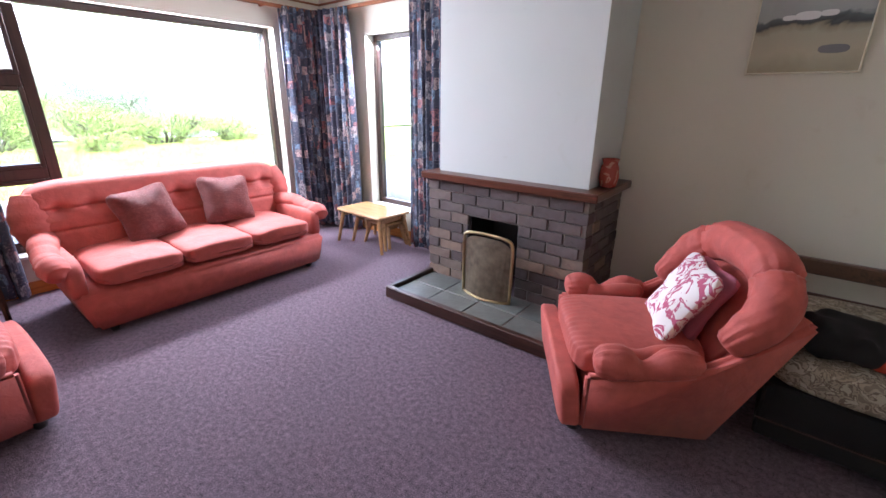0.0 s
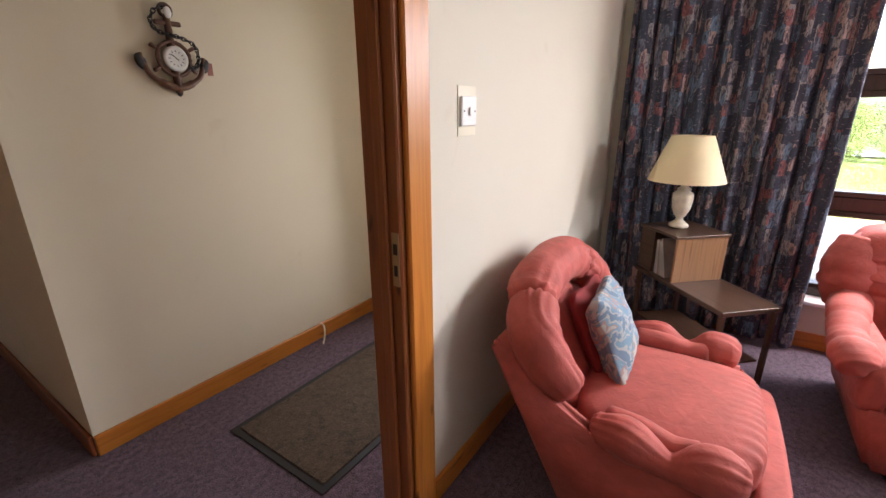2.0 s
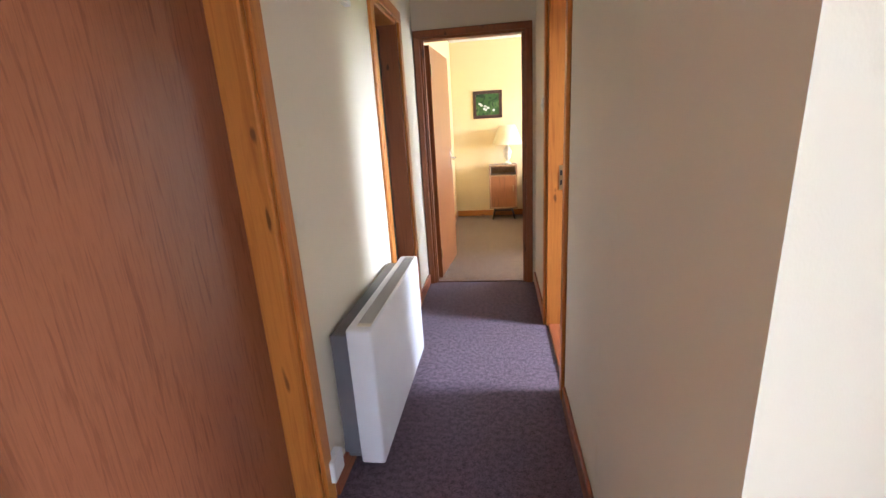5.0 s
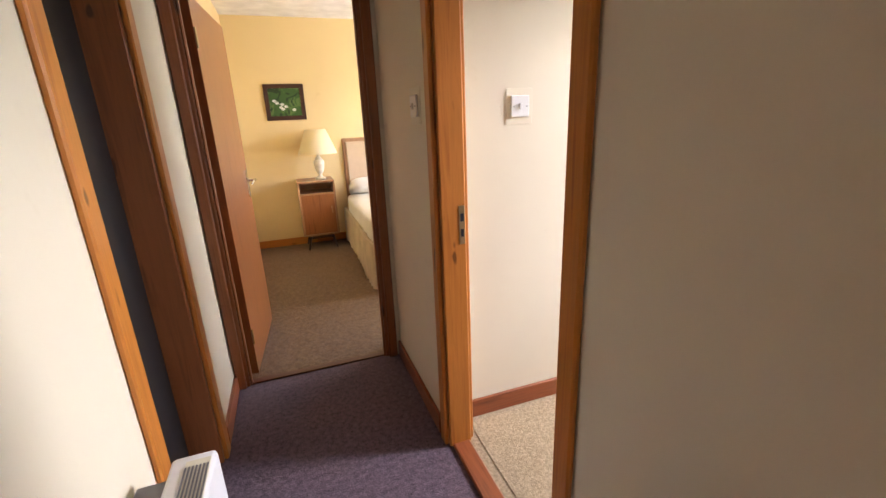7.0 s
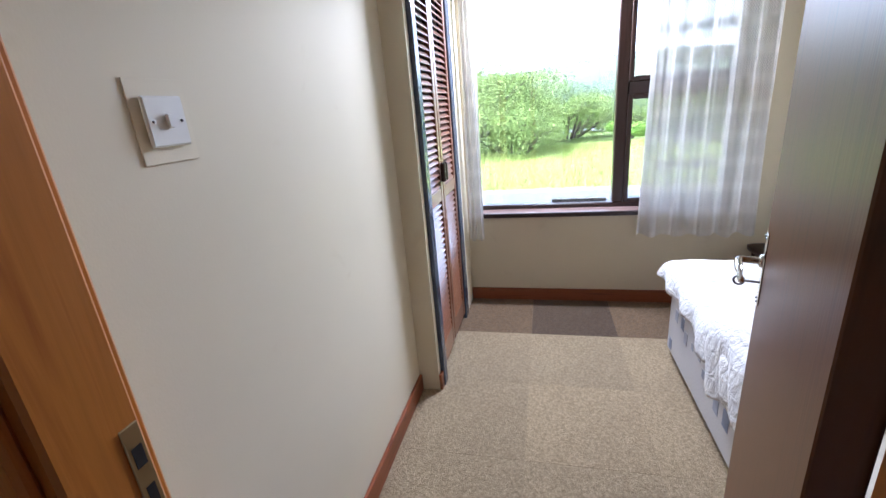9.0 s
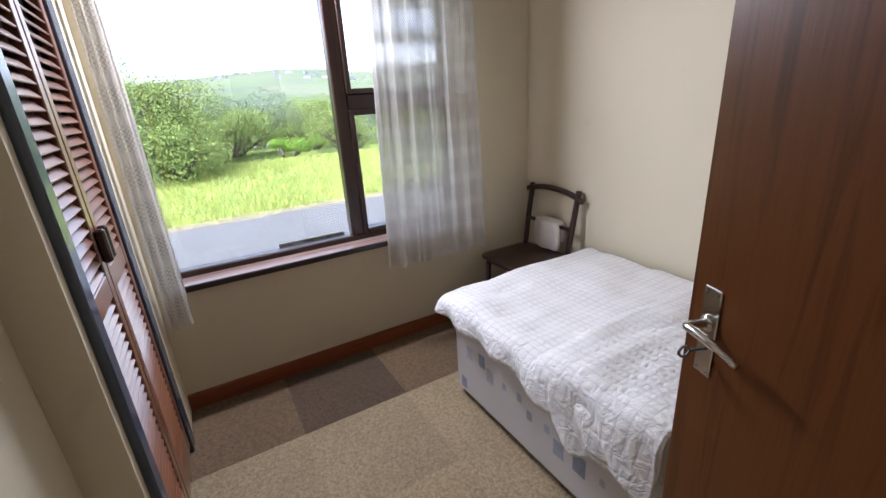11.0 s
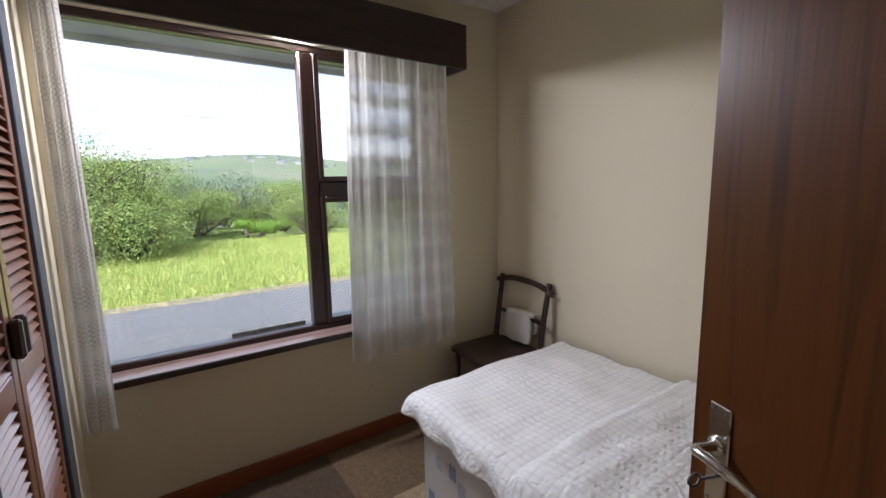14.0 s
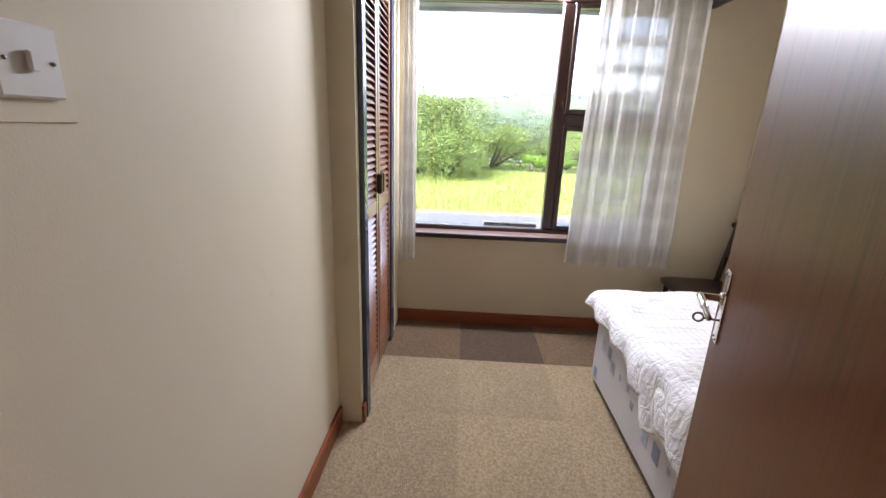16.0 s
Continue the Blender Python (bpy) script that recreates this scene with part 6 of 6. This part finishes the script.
def shrub(name, label, x, y, lumps, n, size, mat, seed, trunk=True, base=GZ):
    rnd = random.Random(seed)
    t = thing(name, label, "shrub", pose(x, y, base))
    me = leaves(n, lumps, size, seed)
    me.materials.append(mat)
    c = new("crown", me)
    c.parent = t
    bm = bmesh.new()
    for cx, cy, cz, rx, ry, rz in lumps:
        tube(bm, smooth_path([(cx * 0.4, cy * 0.4, 0), (cx * 0.7 + rnd.uniform(-0.1, 0.1), cy * 0.7, cz * 0.55), (cx, cy, cz)], 3), [0.07, 0.065, 0.06, 0.05, 0.045, 0.035, 0.02], 6)
        for _ in range(5):
            tube(bm, [(cx * 0.8, cy * 0.8, cz * 0.75), (cx + rnd.uniform(-rx, rx) * 0.8, cy + rnd.uniform(-ry, ry) * 0.8, cz + rnd.uniform(0, rz) * 0.8)], [0.03, 0.008], 5)
    part("trunk", bm, BARK, t)
    return t


def lump_set(seed, w, d, h, n):
    rnd = random.Random(seed)
    out = []
    for _ in range(n):
        r = rnd.uniform(0.5, 0.9) * h * 0.5
        out.append((rnd.uniform(-w, w), rnd.uniform(-d, d), rnd.uniform(0.18, 0.75) * h, r * 1.3, r * 1.2, r * 0.95))
    return out


k = 0
for x, y, w, d, h, n, mat, size in (
    (-17.0, -7.0, 2.0, 2.2, 4.5, 14000, LEAF_A, 0.16), (-18, -4.6, 1.6, 1.8, 2.9, 9000, LEAF_A, 0.15),
    (-16.0, -4.6, 1.2, 1.3, 1.5, 7000, LEAF_A, 0.13), (-22, -9.5, 3, 3, 3.8, 9000, LEAF_A, 0.2), (-21.5, -2.6, 1.6, 1.6, 1.9, 7000, LEAF_A, 0.15),
    (-26, -1.2, 2.4, 2.0, 2.6, 9000, LEAF_B, 0.17), (-28, 3.2, 2.2, 2.2, 2.6, 9000, LEAF_A, 0.18), (-27, 7.5, 2.2, 2.0, 2.3, 7000, LEAF_B, 0.17),
    (-19, 2.0, 1.2, 1.2, 1.8, 5000, LEAF_A, 0.12), (-18.5, 4.6, 1.3, 1.3, 1.7, 6000, LEAF_A, 0.12), (-18.5, 6.8, 1.2, 1.2, 1.5, 5000, LEAF_A, 0.12), (-18, 9.2, 0.9, 1.0, 1.1, 3500, LEAF_A, 0.11),
    (-17.5, 13, 1.5, 1.3, 1.6, 5000, LEAF_A, 0.12), (-16.5, 4.2, 0.6, 0.6, 0.7, 2500, LEAF_A, 0.09), (-15.5, 11.8, 0.8, 0.8, 0.9, 3000, LEAF_A, 0.1),
    (-12, 26, 3.0, 2.0, 1.8, 5000, LEAF_A, 0.16), (-22.5, -5.2, 1.8, 1.6, 2.5, 7000, LEAF_A, 0.15), (-24.5, -3.4, 2.0, 1.8, 2.3, 8000, LEAF_B, 0.16), (-25.5, 1.2, 2.0, 1.8, 2.2, 8000, LEAF_A, 0.16)):
    k += 1
    shrub("shrub", ("dense mid-green windblown shrub across the lawn", "grey-green windblown shrub across the lawn")[mat is LEAF_B], x, y, lump_set(k, w, d, h, 15), n, size, mat, 40 + k)
for x, y, h in ((-19.0, -0.6, 0.6), (-21, 0.8, 0.7), (-22, 2.6, 0.6)):
    k += 1
    shrub("fern_clump", "bright green bracken clump at the lawn's edge", x, y, lump_set(k, 1.3, 1.0, h, 6), 3500, 0.14, LEAF_C, 60 + k)

# grass blades on the lawn
rnd = random.Random(31)
verts, faces = [], []
for _ in range(110000):
    r = rnd.random()
    x = -9.16 - 9.0 * r ** 1.25
    y = rnd.uniform(-11, 13)
    hgt = rnd.uniform(0.04, 0.14) * (1.0 if x < -9.5 else 0.6)
    a = rnd.uniform(0, 6.28)
    dx, dy = math.cos(a) * 0.008, math.sin(a) * 0.008
    lx, ly = rnd.uniform(-0.07, 0.07), rnd.uniform(-0.07, 0.07)
    n = len(verts)
    verts += [(x - dx, y - dy, GZ), (x + dx, y + dy, GZ), (x + lx, y + ly, GZ + hgt)]
    faces.append((n, n + 1, n + 2))
me = bpy.data.meshes.new("grass_blades")
me.from_pydata(verts, [], faces)
me.materials.append(m_leaf("grass_blade", (0.2, 0.3, 0.04), (0.52, 0.52, 0.16)))
tagged(new("grass_blades", me), "long grass blades on the lawn", "grass", kind="stuff")

# far houses of the town
HOUSE = m_random("far_house_render", [(0, (0.42, 0.42, 0.42)), (1, (0.28, 0.28, 0.27))], 0.9, 5, 0.02)
ROOFM = m_plain("far_slate", (0.14, 0.15, 0.17), 0.8)
rnd = random.Random(77)
for k in range(110):
    a = rnd.uniform(radians(128), radians(205))
    r = rnd.uniform(650, 1000)
    p = land(r, a)
    t = thing("far_house", "small pale rendered house with a slate roof across the valley", "house", pose(p.x, p.y, p.z - 1, 0, 0, rnd.uniform(0, 180)), "far houses")
    w, d = rnd.uniform(2.6, 5), rnd.uniform(2, 3)
    part("wall", boxes((-w, w, -d, d, 0, 3)), HOUSE, t)
    bm = bmesh.new()
    q = [bm.verts.new(v) for v in ((-w, -d, 3), (w, -d, 3), (w, d, 3), (-w, d, 3), (-w, 0, 4.8), (w, 0, 4.8))]
    for f in ((0, 1, 5, 4), (2, 3, 4, 5), (0, 4, 3), (1, 2, 5), (3, 2, 1, 0)):
        bm.faces.new([q[i] for i in f])
    part("roof", bm, ROOFM, t)

# bricks of the fireplace
rnd = random.Random(12)
BL, BH = 0.205, 0.067
cache = {}


def brick(x0, x1, y0, y1, z0, z1, parent=fp, mat=BRICK, name="brick"):
    key = (round(x1 - x0, 3), round(y1 - y0, 3), round(z1 - z0, 3), name)
    if key not in cache:
        w, d, h_ = key[0] / 2, key[1] / 2, key[2] / 2
        cache[key] = mesh_of(name, boxes((-w, w, -d, d, -h_, h_), b=0.004), mat)
    o = new(name, cache[key])
    o.parent = parent
    o.location = ((x0 + x1) / 2, (y0 + y1) / 2, (z0 + z1) / 2)
    return o


for row in range(10):
    z0 = 0.055 + row * 0.0735
    z1 = z0 + BH
    x = FX0 - (BL + 0.01) / 2 * (row % 2)
    while x < FX1 - 0.02:
        a, c = max(x, FX0), min(x + BL, FX1)
        x += BL + 0.01
        spans = [(a, c)]
        if z0 < 0.54:
            spans = [(a, min(c, -1.14)), (max(a, -0.74), c)]
        for p, q in spans:
            if q - p > 0.03:
                j = rnd.uniform(-0.003, 0.004)
                brick(p, q, FY + j, FY + 0.1 + j, z0, z1)
    y = FY + 0.11 - 0.1 * (row % 2)
    while y < 3.2:
        a, c = max(y, FY + 0.11), min(y + BL, 3.24)
        if c - a > 0.03:
            brick(FX1 - 0.1, FX1 + rnd.uniform(-0.003, 0.003), a, c, z0, z1)
        y += BL + 0.01
# slate tiles on the hearth
for i in range(6):
    for j in range(2):
        brick(FX0 + 0.045 + i * 0.29, FX0 + 0.045 + i * 0.29 + 0.282, 2.225 + j * 0.215, 2.225 + j * 0.215 + 0.207, 0.045, 0.058, fp, SLATE, "hearth_tile")

# carpet squares of the bedroom
tile_mesh = mesh_of("carpet_square", boxes((-0.2572, 0.2572, -0.2572, 0.2572, -0.001, 0.0025), b=0.0004), BEIGE)
dark_mesh = mesh_of("carpet_square", boxes((-0.2572, 0.2572, -0.2572, 0.2572, -0.001, 0.0025), b=0.0004), BEIGE_DARK)
brown_mesh = mesh_of("carpet_square", boxes((-0.2572, 0.2572, -0.2572, 0.2572, -0.001, 0.0025), b=0.0004), BEIGE_BROWN)
half_mesh = mesh_of("carpet_square", boxes((-0.2572, 0.2572, -0.1285, 0.1285, -0.001, 0.0025), b=0.0004), BEIGE)
for i in range(5):
    for j in range(5):
        o = new("carpet_square", dark_mesh if (i, j) == (0, 1) else brown_mesh if i == 0 and j < 4 else tile_mesh if j < 4 else half_mesh)
        o.parent = floor_b
        o.location = (-3.56 + 0.2575 + 0.515 * i, -3.8525 + 0.515 * j - (0.1275 if j == 4 else 0), 0.0035)
        if i == 0 and j not in (1, 4):
            tagged(o, "browner worn carpet square along the window wall")
        if (i, j) == (0, 1):
            tagged(o, "darker worn carpet square under the window")

PALEROAD = m_plain("pale_road_surface", (0.3, 0.3, 0.31), 0.9)
# the road beyond the lawn, following the ground
bm = bmesh.new()
rows = []
for k in range(25):
    y = -20 + 4 * k
    row = []
    for x in (-34.0, -39.0, -44.0):
        p = land(math.hypot(x + 3, y + 1), math.atan2(y + 1, x + 3))
        row.append(bm.verts.new((p.x, p.y, p.z + 0.12)))
    rows.append(row)
for a, c in zip(rows, rows[1:]):
    for j in range(2):
        bm.faces.new((a[j], c[j], c[j + 1], a[j + 1]))
built("road", bm, PALEROAD, "grey road beyond the shrubs")

# palm and overhead wire
palm = thing("palm", "small spiky cabbage palm among the shrubs", "palm", pose(-21.5, -4.4, GZ - 0.3))
bm = bmesh.new()
tube(bm, [(0, 0, 0), (0, 0, 2.6)], [0.14, 0.1], 8)
part("trunk", bm, BARK, palm)
rnd = random.Random(8)
verts, faces = [], []
for _ in range(130):
    a, e = rnd.uniform(0, 6.28), rnd.uniform(-0.3, 1.4)
    d = Vector((math.cos(a) * math.cos(e), math.sin(a) * math.cos(e), math.sin(e)))
    s_ = d.cross(Vector((0, 0, 1))).normalized() * 0.03
    p, q = Vector((0, 0, 2.6)), Vector((0, 0, 2.6)) + d * rnd.uniform(0.5, 0.8)
    n = len(verts)
    verts += [tuple(p - s_), tuple(p + s_), tuple(q)]
    faces.append((n, n + 1, n + 2))
me = bpy.data.meshes.new("crown")
me.from_pydata(verts, [], faces)
me.materials.append(LEAF_B)
new("crown", me).parent = palm
bm = bmesh.new()
tube(bm, smooth_path([(-60, -60, 11), (-58, -10, 9.6), (-56, 40, 10.6)], 8), 0.035, 5)
solo("overhead_wire", bm, BLACK, "thin overhead wire across the fields", "cable")
